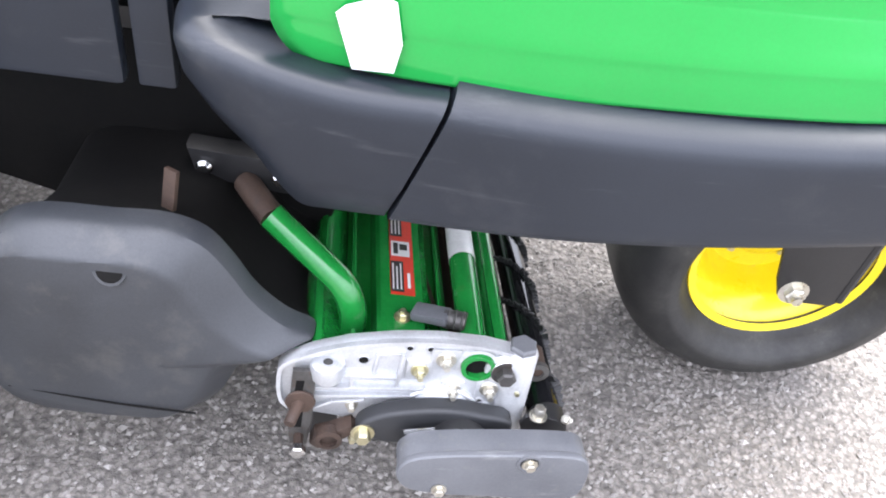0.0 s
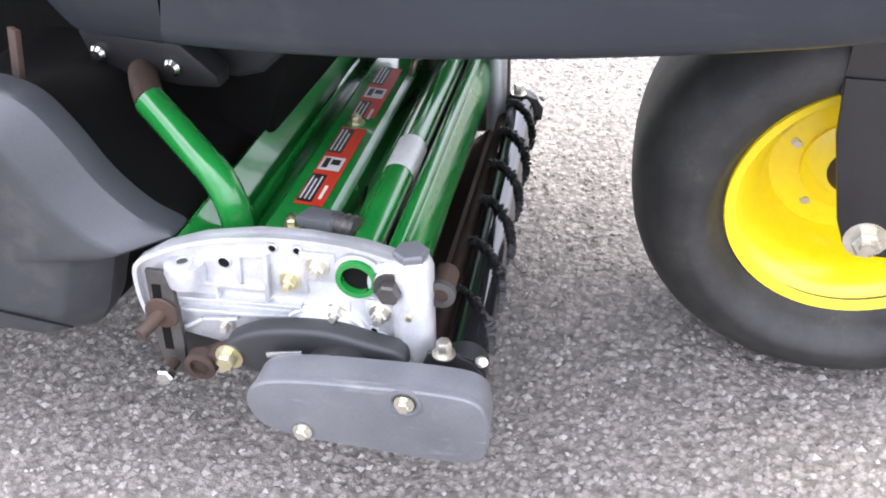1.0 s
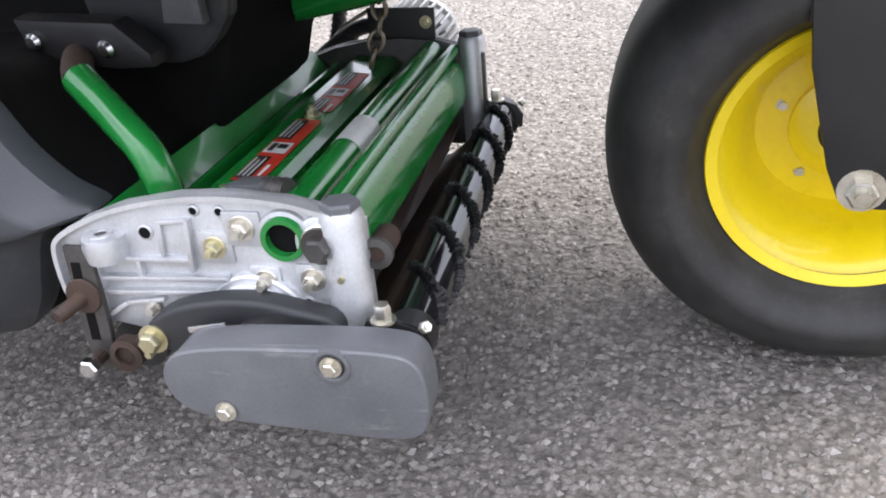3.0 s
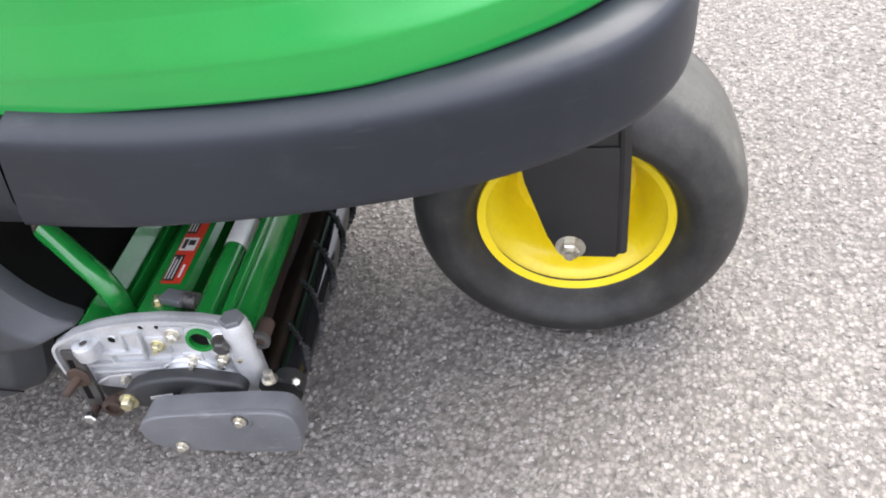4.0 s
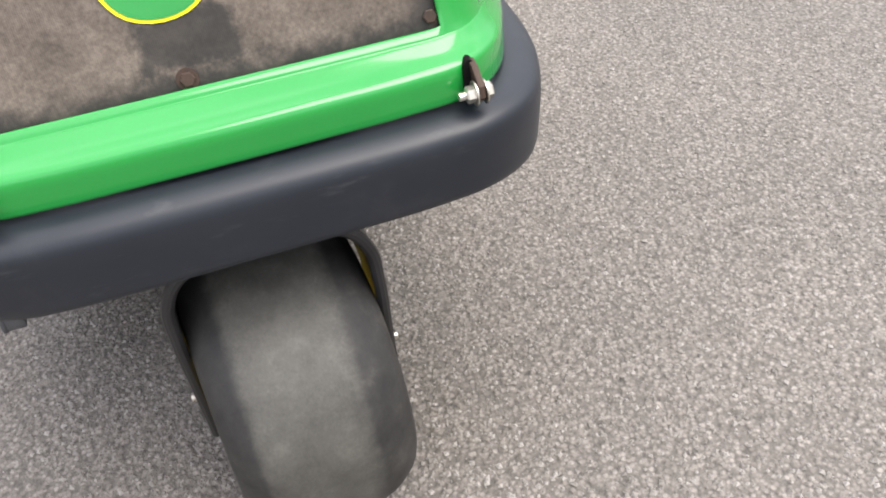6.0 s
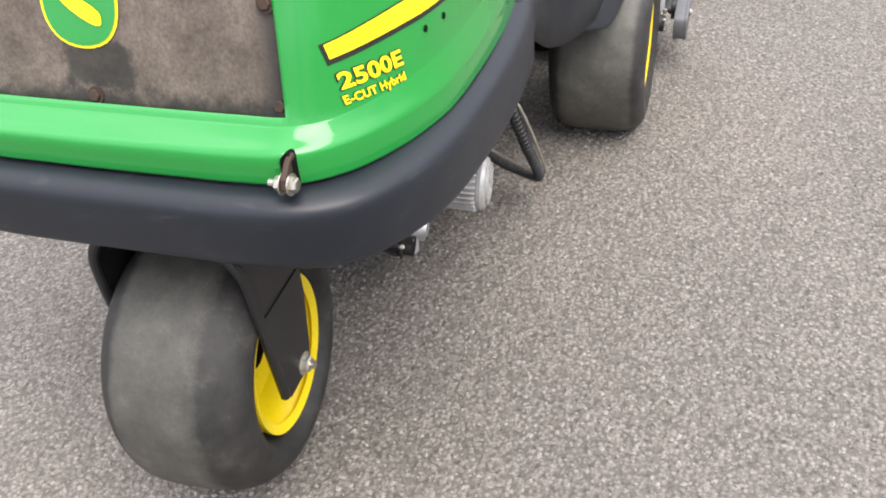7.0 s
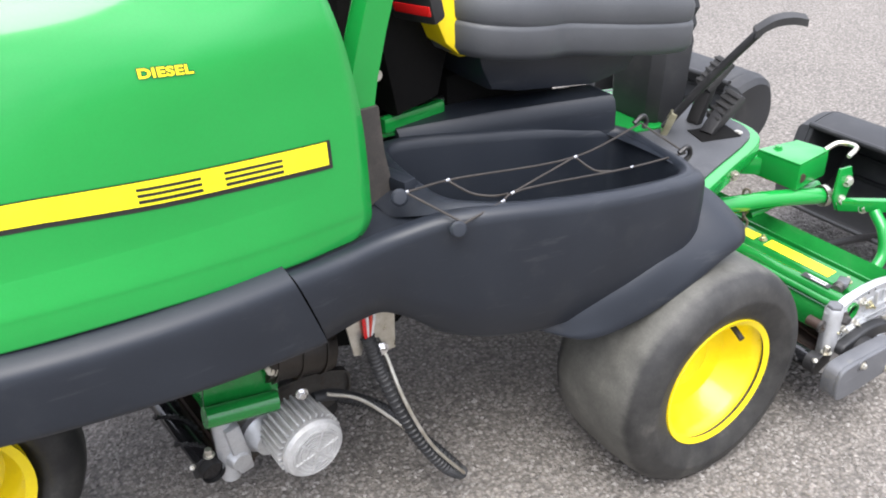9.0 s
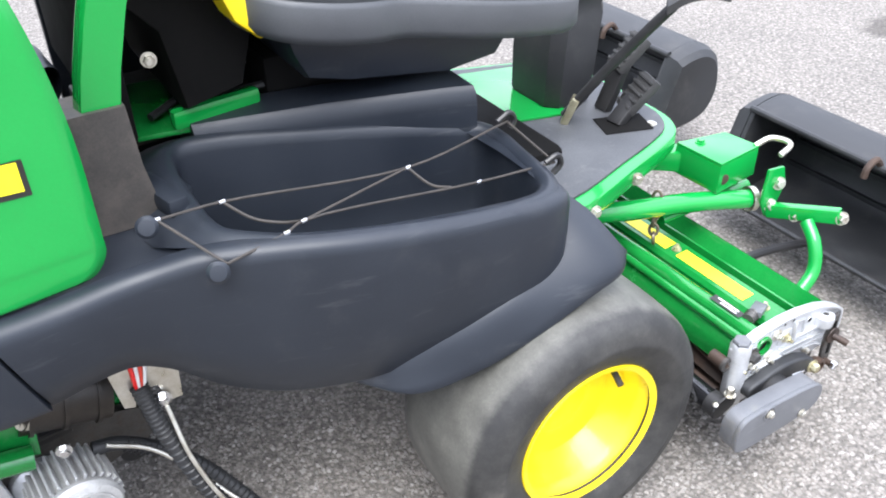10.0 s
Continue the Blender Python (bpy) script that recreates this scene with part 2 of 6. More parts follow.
DIRTY = surface("oily_brown_steel", (0.016, 0.013, 0.010), (0.045, 0.036, 0.028), (0.35, 0.6), metal=0.3, big=14, fine=200, bmp=0.2)
CHAIN = surface("tarnished_chain", (0.06, 0.048, 0.034), (0.24, 0.20, 0.15), (0.3, 0.55), metal=0.8, big=60, fine=300, bmp=0.2)
# near-black: shade painted under the body and in holes, also the black seat boot
VOID = surface("black_parts_and_shade", (0.003, 0.003, 0.003), (0.007, 0.0065, 0.006), (0.75, 0.9), big=12, bmp=0.2, spec=0.12)


def asphalt():
    m, t, p = nodes_of("asphalt")
    v = coord(t)
    vor = t.nodes.new("ShaderNodeTexVoronoi")
    vor.inputs["Scale"].default_value = 115
    t.links.new(v, vor.inputs["Vector"])
    sep = t.nodes.new("ShaderNodeSeparateColor")
    t.links.new(vor.outputs["Color"], sep.inputs[0])
    stone = ramp(t, sep.outputs[0], [(0.0, (0.140, 0.128, 0.115)), (0.40, (0.192, 0.177, 0.160)), (0.8, (0.238, 0.220, 0.200)), (1.0, (0.29, 0.272, 0.25))])
    gap = ramp(t, vor.outputs["Distance"], [(0.35, (1, 1, 1)), (0.75, (0, 0, 0))])
    col = mix(t, gap, (0.118, 0.110, 0.099), stone)
    big = tex_noise(t, v, 0.9, 6, 0.6)
    tone = ramp(t, big, [(0.3, (0.80, 0.79, 0.78)), (0.7, (1.12, 1.10, 1.08))])
    col = mix(t, 1.0, col, tone, "MULTIPLY")
    fine = tex_noise(t, v, 420, 2)
    col = mix(t, 0.2, col, ramp(t, fine, [(0.3, (0.5, 0.5, 0.5)), (0.7, (1.5, 1.5, 1.5))]), "MULTIPLY")
    ragged = tex_noise(t, v, 7, 5, 0.6)
    for sx, sy, rx, ry in ((-3.95, -0.63, 0.20, 0.09), (-4.64, -0.71, 0.24, 0.10), (-3.71, 0.04, 0.16, 0.08), (-2.85, 0.81, 0.06, 0.10)):
        off = t.nodes.new("ShaderNodeMapping")
        off.vector_type = "POINT"
        off.inputs["Location"].default_value = (-sx / rx, -sy / ry, 0)
        off.inputs["Scale"].default_value = (1 / rx, 1 / ry, 0)
        t.links.new(v, off.inputs["Vector"])
        far = t.nodes.new("ShaderNodeVectorMath")
        far.operation = "LENGTH"
        t.links.new(off.outputs[0], far.inputs[0])
        edge = t.nodes.new("ShaderNodeMath")
        edge.operation = "MULTIPLY_ADD"
        edge.inputs[1].default_value = 1.6
        t.links.new(ragged, edge.inputs[0])
        t.links.new(far.outputs["Value"], edge.inputs[2])
        soak = ramp(t, edge.outputs[0], [(0.0, (0.35, 0.34, 0.33)), (0.75, (0.55, 0.54, 0.53)), (1.0, (1, 1, 1))])
        spread = t.nodes.new("ShaderNodeMath")
        spread.operation = "MULTIPLY"
        spread.inputs[1].default_value = 0.5
        t.links.new(edge.outputs[0], spread.inputs[0])
        t.links.new(spread.outputs[0], soak.node.inputs[0])
        col = mix(t, 1.0, col, soak, "MULTIPLY")
    pits = tex_noise(t, v, 75, 3, 0.55)
    col = mix(t, 1.0, col, ramp(t, pits, [(0.33, (0.62, 0.62, 0.62)), (0.47, (0.95, 0.95, 0.95)), (0.75, (1.12, 1.12, 1.12))]), "MULTIPLY")
    t.links.new(col, p.inputs["Base Color"])
    p.inputs["Roughness"].default_value = 0.85
    h = mix(t, 0.35, gap, sep.outputs[1])
    n = bump(t, p, h, 0.45, 0.003)
    bump(t, p, pits, 0.9, 0.009, n)
    return m


ASPHALT = asphalt()


def chips():
    m, t, p = nodes_of("stone_chips")
    g = t.nodes.new("ShaderNodeNewGeometry")
    col = ramp(t, g.outputs["Random Per Island"], [(0.0, (0.140, 0.129, 0.116)), (0.45, (0.192, 0.178, 0.160)), (0.85, (0.240, 0.224, 0.204)), (1.0, (0.30, 0.282, 0.26))])
    n = tex_noise(t, coord(t), 500, 2)
    col = mix(t, 0.4, col, ramp(t, n, [(0.3, (0.6, 0.6, 0.6)), (0.7, (1.4, 1.4, 1.4))]), "MULTIPLY")
    t.links.new(col, p.inputs["Base Color"])
    p.inputs["Roughness"].default_value = 0.75
    return m


CHIPS = chips()


# ---- mesh helpers ----
def part(name, bm, mat, parent=None, label="", smooth=True, sharp=35):
    """Links a bmesh as one mesh object under its parent."""
    bmesh.ops.recalc_face_normals(bm, faces=bm.faces[:])
    me = bpy.data.meshes.new(name)
    for f in bm.faces:
        f.smooth = smooth
    if smooth and sharp:
        for e in bm.edges:
            if len(e.link_faces) == 2 and e.calc_face_angle(0) > radians(sharp):
                e.smooth = False
    bm.to_mesh(me)
    bm.free()
    for mm in mat if isinstance(mat, (list, tuple)) else [mat]:
        me.materials.append(mm)
    ob = new(name, me)
    if parent is not None:
        ob.parent = parent
    if label:
        ob["label"] = label
    return ob


def thing(name, label, category, at=(0, 0, 0), group="", kind=""):
    e = new(name)
    e.location = at
    e.empty_display_size = 0.1
    return tagged(e, label, category, group, kind)


def catmull(pts, n=6, closed=False):
    """A smooth line through the given points."""
    P = [Vector(p) for p in pts]
    out = []
    k = len(P)
    for i in range(k if closed else k - 1):
        p1, p2 = P[i], P[(i + 1) % k]
        p0 = P[i - 1] if (closed or i) else p1 * 2 - p2
        p3 = P[(i + 2) % k] if (closed or i + 2 < k) else p2 * 2 - p1
        d1, d2, d3 = (max((b - a).length, 1e-6) ** 0.5 for a, b in ((p0, p1), (p1, p2), (p2, p3)))
        m1 = ((p1 - p0) / d1 - (p2 - p0) / (d1 + d2) + (p2 - p1) / d2) * d2
        m2 = ((p2 - p1) / d2 - (p3 - p1) / (d2 + d3) + (p3 - p2) / d3) * d2
        for j in range(n):
            s = j / n
            out.append(p1 * (2 * s**3 - 3 * s * s + 1) + m1 * (s**3 - 2 * s * s + s) + p2 * (3 * s * s - 2 * s**3) + m2 * (s**3 - s * s))
    if not closed:
        out.append(P[-1].copy())
    return out


def loft(rows, close_u=False, cap=False, bm=None):
    """A skin over rows of points, each row with as many points."""
    bm = bm or bmesh.new()
    V = [[bm.verts.new(p) for p in row] for row in rows]
    n = len(V[0])
    for a, b in zip(V, V[1:]):
        for i in range(n if close_u else n - 1):
            q = (a[i], a[(i + 1) % n], b[(i + 1) % n], b[i])
            if len({v.co.to_tuple(6) for v in q}) > 2:
                bm.faces.new(q)
    if cap:
        for row in (V[0], V[-1]):
            bm.faces.new(row)
    return bm


def tube(pts, r, seg=12, cap=True, n=6, bm=None, radii=None):
    """A round bar along a smooth line through the given points."""
    line = catmull(pts, n) if len(pts) > 2 else [Vector(p) for p in pts]
    up = Vector((0.13, 0.21, 1)).normalized()
    rows = []
    prev = None
    for i, p in enumerate(line):
        d = (line[min(i + 1, len(line) - 1)] - line[max(i - 1, 0)]).normalized()
        a = prev - d * prev.dot(d) if prev is not None else d.cross(up)
        if a.length < 1e-4:
            a = d.cross(Vector((1, 0, 0)))
        a.normalize()
        prev = a
        b = d.cross(a)
        rr = r if radii is None else radii[min(i * len(radii) // len(line), len(radii) - 1)]
        rows.append([p + (a * math.cos(k * math.tau / seg) + b * math.sin(k * math.tau / seg)) * rr for k in range(seg)])
    return loft(rows, close_u=True, cap=cap, bm=bm)


def bar(a, b, w, h, bev=0.003, bm=None, up=(0, 0, 1)):
    """A bevelled rectangular bar from a to b, w across and h along up."""
    a, b = Vector(a), Vector(b)
    d = (b - a).normalized()
    s = d.cross(Vector(up))
    if s.length < 1e-4:
        s = d.cross(Vector((1, 0, 0)))
    s.normalize()
    u = s.cross(d)
    mid = (a + b) / 2
    m = Matrix((d, s, u)).transposed().to_4x4()
    m.translation = mid
    return box(((b - a).length, w, h), m, bev, bm)


def box(size, m=None, bev=0.004, bm=None, seg=2):
    own = bmesh.new()
    r = bmesh.ops.create_cube(own, size=1, matrix=Matrix.Diagonal((*size, 1)))
    if bev:
        bmesh.ops.bevel(own, geom=own.edges[:], offset=min(bev, min(size) * 0.45), segments=seg, affect="EDGES", profile=0.6)
    if m is not None:
        bmesh.ops.transform(own, matrix=m, verts=own.verts[:])
    return join(own, bm)


def join(own, bm):
    """Adds one bmesh to another."""
    if bm is None:
        return own
    me = bpy.data.meshes.new("tmp")
    own.to_mesh(me)
    own.free()
    bm.from_mesh(me)
    bpy.data.meshes.remove(me)
    return bm


def prism(poly, axis, lo, hi, bev=0.003, bm=None, seg=2):
    """A polygon (pairs of numbers) drawn out along an axis: x takes (y, z), y takes (x, z), z takes (x, y)."""
    own = bmesh.new()

    def put(p, h):
        return {"x": (h, p[0], p[1]), "y": (p[0], h, p[1]), "z": (p[0], p[1], h)}[axis]

    A = [own.verts.new(put(p, lo)) for p in poly]
    B = [own.verts.new(put(p, hi)) for p in poly]
    fa, fb = own.faces.new(A), own.faces.new(B[::-1])
    for i in range(len(poly)):
        own.faces.new((A[i], A[(i + 1) % len(A)], B[(i + 1) % len(A)], B[i]))
    bmesh.ops.recalc_face_normals(own, faces=own.faces[:])
    if bev:
        bmesh.ops.bevel(own, geom=list({*fa.edges, *fb.edges}), offset=bev, segments=seg, affect="EDGES", profile=0.6)
    return join(own, bm)


def lathe(prof, m, seg=48, bm=None, closed=False):
    """A profile of (radius, along) turned round the local z axis, laid at m."""
    rows = []
    for r, h in prof:
        r = r if r > 0.0011 else 0.0
        rows.append([m @ Vector((max(r, 1e-5) * math.cos(k * math.tau / seg), max(r, 1e-5) * math.sin(k * math.tau / seg), h)) for k in range(seg)])
    if closed:
        rows.append([v.copy() for v in rows[0]])
    own = loft(rows, close_u=True)
    bmesh.ops.remove_doubles(own, verts=own.verts[:], dist=1.5e-4)
    return join(own, bm)


def aim(at, d):
    """A frame at a place whose local z points along d."""
    m = Vector(d).normalized().to_track_quat("Z", "Y").to_matrix().to_4x4()
    m.translation = Vector(at)
    return m


def bolt(at, d, r=0.008, h=0.006, washer=True, stud=0.0, bm=None):
    """A hexagon bolt head with a washer, pointing along d; stud: a thread that stands out of it."""
    m = aim(at, d)
    own = bmesh.new()
    z = 0.0
    if washer:
        own = lathe([(0.001, 0), (r * 1.45, 0), (r * 1.45, 0.0018), (0.001, 0.0018)], m, 18, own)
        z = 0.0018
    own = lathe([(0.001, z), (r, z), (r, z + h * 0.8), (r * 0.82, z + h), (0.001, z + h)], m, 6, own)
    if stud:
        own = lathe([(r * 0.5, z + h), (r * 0.5, z + h + stud), (0.001, z + h + stud)], m, 10, own)
    return join(own, bm)


def smooth_table(tab, x):
    """A smooth curve through a table of (x, value)."""
    tab = sorted(tab)
    x = max(tab[0][0], min(tab[-1][0], x))
    k = max(i for i in range(len(tab) - 1) if tab[i][0] <= x + 1e-12)

    def slope(i):
        a, b = tab[max(i - 1, 0)], tab[min(i + 1, len(tab) - 1)]
        return (b[1] - a[1]) / (b[0] - a[0])

    (xa, ya), (xb, yb) = tab[k], tab[k + 1]
    h = xb - xa
    s = (x - xa) / h
    return ya * (2 * s**3 - 3 * s * s + 1) + slope(k) * h * (s**3 - 2 * s * s + s) + yb * (3 * s * s - 2 * s**3) + slope(k + 1) * h * (s**3 - s * s)


def lerp_table(tab, x):
    return float(np.interp(x, [a for a, _ in tab], [b for _, b in tab]))


# ---- ground ----
bm = bmesh.new()
bmesh.ops.create_grid(bm, x_segments=40, y_segments=40, size=60)
tagged(part("ground", bm, ASPHALT, smooth=False), "worn grey asphalt with fine light aggregate", "ground", kind="structure")

# loose-textured stone chips that stand out of the worn surface
rs = np.random.RandomState(11)
n = 62000
px, py = rs.uniform(-2.6, 1.0, n), rs.uniform(-1.25, 1.7, n)
size, ang = 0.0024 + 0.0062 * rs.uniform(0, 1, n) ** 1.6, rs.uniform(0, math.tau, n)
tilt = rs.uniform(-0.35, 0.35, (n, 2))
unit6 = np.array([(1, 0, 0), (0, 0.75, 0), (-0.9, 0.1, 0), (0, -0.8, 0), (0.1, 0.1, 0.55), (0, 0, -0.5)])
ca, sa = np.cos(ang)[:, None], np.sin(ang)[:, None]
jit = 1 + rs.uniform(-0.25, 0.25, (n, 6))
X = unit6[:, 0] * size[:, None] * jit
Yv = unit6[:, 1] * size[:, None] * jit
Z = unit6[:, 2] * size[:, None] + X * tilt[:, :1] + Yv * tilt[:, 1:]
verts = np.stack([px[:, None] + X * ca - Yv * sa, py[:, None] + X * sa + Yv * ca, Z + 0.0004], -1).reshape(-1, 3)
tri = np.array([(0, 1, 4), (1, 2, 4), (2, 3, 4), (3, 0, 4), (1, 0, 5), (2, 1, 5), (3, 2, 5), (0, 3, 5)])
faces = (np.arange(n)[:, None, None] * 6 + tri).reshape(-1, 3)
me = bpy.data.meshes.new("stone_chips")
me.from_pydata(verts.tolist(), [], faces.tolist())
me.materials.append(CHIPS)
tagged(new("stone_chips", me), "fine light stone chips set in the asphalt surface", "gravel", kind="stuff")

# ---- the mower ----
mower = thing("riding_mower", "green riding reel mower with yellow wheels, parked on asphalt", "mower")

# Hood: half plans (x, y) from the rear middle to the front edge, by level; z may change along the plan.
PLAN_SKIRT = [(0.130, 0), (0.129, 0.10), (0.127, 0.195), (0.116, 0.268), (0.068, 0.322), (-0.015, 0.363), (-0.09, 0.386), (-0.16, 0.400), (-0.39, 0.412), (-0.55, 0.404), (-0.70, 0.386)]
PLAN_LOW = [(0.083, 0), (0.083, 0.10), (0.082, 0.19), (0.079, 0.254), (0.062, 0.291), (0.010, 0.330), (-0.067, 0.363), (-0.15, 0.385), (-0.39, 0.403), (-0.55, 0.398), (-0.70, 0.386)]
PLAN_MID = [(0.046, 0), (0.046, 0.10), (0.045, 0.19), (0.042, 0.247), (0.030, 0.282), (-0.012, 0.314), (-0.085, 0.347), (-0.155, 0.370), (-0.39, 0.396), (-0.55, 0.394), (-0.70, 0.384)]
PLAN_HIGH = [(0.010, 0), (0.010, 0.10), (0.009, 0.19), (0.006, 0.236), (0.000, 0.266), (-0.024, 0.293), (-0.08, 0.320), (-0.15, 0.341), (-0.39, 0.382), (-0.55, 0.388), (-0.70, 0.380)]
PLAN_EDGE = [(-0.022, 0), (-0.022, 0.09), (-0.024, 0.18), (-0.028, 0.226), (-0.036, 0.260), (-0.065, 0.282), (-0.12, 0.303), (-0.18, 0.319), (-0.39, 0.353), (-0.55, 0.362), (-0.70, 0.364)]
PLAN_ROUND = [(-0.060, 0), (-0.060, 0.09), (-0.062, 0.17), (-0.067, 0.215), (-0.078, 0.246), (-0.108, 0.262), (-0.165, 0.280), (-0.225, 0.294), (-0.40, 0.322), (-0.55, 0.332), (-0.70, 0.336)]
PLAN_TOP = [(-0.125, 0), (-0.125, 0.08), (-0.127, 0.15), (-0.133, 0.195), (-0.148, 0.222), (-0.18, 0.242), (-0.23, 0.260), (-0.29, 0.272), (-0.43, 0.290), (-0.56, 0.295), (-0.70, 0.295)]


def body_skew(x, y):
    """How far the near end of the left side stands back."""
    return 0.021 * max(0.0, min(1.0, (-0.20 - x) / 0.35)) * max(0.0, min(1.0, -y / 0.30))


def skirt_z(x):
    return smooth_table([(-0.7, 0.670), (-0.55, 0.674), (-0.39, 0.681), (-0.2, 0.686), (-0.05, 0.698), (0.06, 0.713), (0.13, 0.724)], x)


def hood_rows():
    rows = []
    for plan, zf in (
        (PLAN_SKIRT, lambda x: skirt_z(x)),
        (PLAN_SKIRT, lambda x: skirt_z(x) + 0.018),
        ([(x - 0.001, y * 0.998) for x, y in PLAN_SKIRT], lambda x: skirt_z(x) + 0.036),
        ([(p[0] * 0.90 + q[0] * 0.10, p[1] * 0.90 + q[1] * 0.10) for p, q in zip(PLAN_SKIRT, PLAN_LOW)], lambda x: skirt_z(x) + 0.0435),
        ([(p[0] * 0.45 + q[0] * 0.55, p[1] * 0.45 + q[1] * 0.55) for p, q in zip(PLAN_SKIRT, PLAN_LOW)], lambda x: (skirt_z(x) + 0.0435) * 0.5 + 0.5 * (skirt_z(x) * 0.3 + 0.570)),
        ([(p[0] * 0.08 + q[0] * 0.92, p[1] * 0.08 + q[1] * 0.92) for p, q in zip(PLAN_SKIRT, PLAN_LOW)], lambda x: (skirt_z(x) + 0.0435) * 0.09 + 0.91 * (skirt_z(x) * 0.3 + 0.570)),
        (PLAN_LOW, lambda x: skirt_z(x) * 0.3 + 0.570),
        (PLAN_MID, lambda x: 0.90),
        (PLAN_HIGH, lambda x: 1.00),
        (PLAN_EDGE, lambda x: 1.062),
        (PLAN_ROUND, lambda x: 1.100),
        (PLAN_TOP, lambda x: 1.132),
    ):
        half = [Vector((x, y, zf(x))) for x, y in plan]
        rows.append([Vector((p.x, -p.y, p.z)) for p in half[:0:-1]] + half)
    return rows


ROWS = hood_rows()
fine_rows = [catmull(r, 8) for r in ROWS]
cols = list(zip(*fine_rows))
fine_cols = [catmull(list(c), 6) for c in cols]
GRID = [list(r) for r in zip(*fine_cols)]  # levels x round
mid_i = len(GRID[0]) // 2
for row in GRID:  # the front edge leans and its lower corner is rounded
    for p in row:
        if p.x < -0.55:
            u = max(0.0, 1 - (p.z - 0.671) / 0.045)
            front = -0.703 + 0.60 * max(0.0, p.z - 0.80) ** 2 + 0.036 * (1 - math.sqrt(max(0.0, 1 - min(u, 1.0) ** 2)))
            p.x = -0.55 + (p.x + 0.55) * (front + 0.55) / -0.15


for row in GRID:
    for p in row:
        p.x += body_skew(p.x, p.y)
PANEL_C, PANEL_L = 3 * 8, 6 * 6 + 1  # columns from the middle and first level of the rear screen's opening


def side_y(x, z):
    """The hood's half width at a place of its side."""
    best = None
    for row in GRID:
        h = row[mid_i:]
        zz = [p.z for p in h]
        xs = [p.x for p in h]
        # the plan runs from the rear to the front, so x falls
        y = np.interp(-x, [-a for a in xs], [p.y for p in h])
        zl = np.interp(-x, [-a for a in xs], zz)
        if best and best[1] <= z <= zl:
            f = (z - best[1]) / max(zl - best[1], 1e-6)
            return float(best[0] + (y - best[0]) * f)
        best = (y, zl)
    return float(best[0])


bm = bmesh.new()
VV = [[bm.verts.new(p) for p in row] for row in GRID]
for a in range(len(GRID) - 1):
    for c in range(len(GRID[0]) - 1):
        q = (VV[a][c], VV[a][c + 1], VV[a + 1][c + 1], VV[a + 1][c])
        if a >= PANEL_L and abs(c + 0.5 - mid_i) < PANEL_C:
            continue
        bm.faces.new(q)
bmesh.ops.delete(bm, geom=[v for v in bm.verts if not v.link_faces], context="VERTS")
hood = part("hood", bm, GREEN, mower, "glossy green engine hood", sharp=60)
sol = hood.modifiers.new("wall", "SOLIDIFY")
sol.thickness, sol.offset = 0.005, -1
# top of the hood and the dark rear screen
rows = [[Vector((p.x, p.y, 1.131)), Vector((p.x, p.y * 0.5, 1.137)), Vector((p.x, 0, 1.139)), Vector((p.x, -p.y * 0.5, 1.137)), Vector((p.x, -p.y, 1.131))] for p in GRID[-1][mid_i + PANEL_C + 2:] if p.x < -0.44]
part("hood_top", loft(rows), GREEN, mower)
rows = []
first = GRID[PANEL_L][mid_i - PANEL_C - 2:mid_i + PANEL_C + 3]
rows.append([p + Vector((-0.004, 0, -0.02)) for p in first])
for row in GRID[PANEL_L:]:
    seg = row[mid_i - PANEL_C - 2:mid_i + PANEL_C + 3]
    rows.append([p + Vector((-0.008, 0, -0.003 * (p.z > 1.05))) for p in seg])
last = rows[-1]
for k in range(1, 7):
    rows.append([Vector((p.x - 0.055 * k, p.y * (1 + 0.035 * k), 1.129 + 0.001 * k)) for p in last])
panel = part("rear_screen", loft(rows), SCREEN, mower, "dusty dark mesh rear screen")
for y, z in ((0.243, 0.803), (0.234, 0.925), (0.220, 1.05), (-0.030, 0.800), (-0.243, 0.803), (-0.234, 0.925)):
    row = min(GRID, key=lambda r: abs(r[mid_i].z - z))
    part("screw", bolt((row[mid_i].x - 0.010, y, z), (1, 0, 0.38), 0.0085, 0.005, True), RUST, panel)

# Bumper: a rounded rim round the rear, in two mitred pieces with the side fairings.
PLAN_BUMPER = [(0.140, 0), (0.140, 0.10), (0.138, 0.20), (0.126, 0.275), (0.088, 0.330), (0.005, 0.370), (-0.075, 0.390), (-0.16, 0.400), (-0.39, 0.412), (-0.55, 0.405), (-0.70, 0.388)]


def ring_line(off, x_end, m=110):
    """The bumper's plan line, moved outward by off, from one end x_end round the rear to the other."""
    half = [Vector((x, y, 0)) for x, y in PLAN_BUMPER]
    line = catmull([Vector((p.x, -p.y, 0)) for p in half[:0:-1]] + half, 8)
    pts = []
    for i, p in enumerate(line):
        d = (line[min(i + 1, len(line) - 1)] - line[max(i - 1, 0)]).normalized()
        pts.append(p + Vector((d.y, -d.x, 0)) * off)
    keep = []
    for a, b in zip(pts, pts[1:]):
        if (a.x < x_end) != (b.x < x_end):
            keep.append(a.lerp(b, (x_end - a.x) / (b.x - a.x)))
        if b.x >= x_end:
            keep.append(b)
    out = []
    for k in range(m + 1):
        f = k * (len(keep) - 1) / m
        out.append(keep[int(f)].lerp(keep[min(int(f) + 1, len(keep) - 1)], f - int(f)))
    return out


def bumper_z(x):
    return smooth_table([(-0.75, 0.530), (-0.6, 0.533), (-0.4, 0.543), (-0.2, 0.558), (0.0, 0.582), (0.16, 0.608)], x)


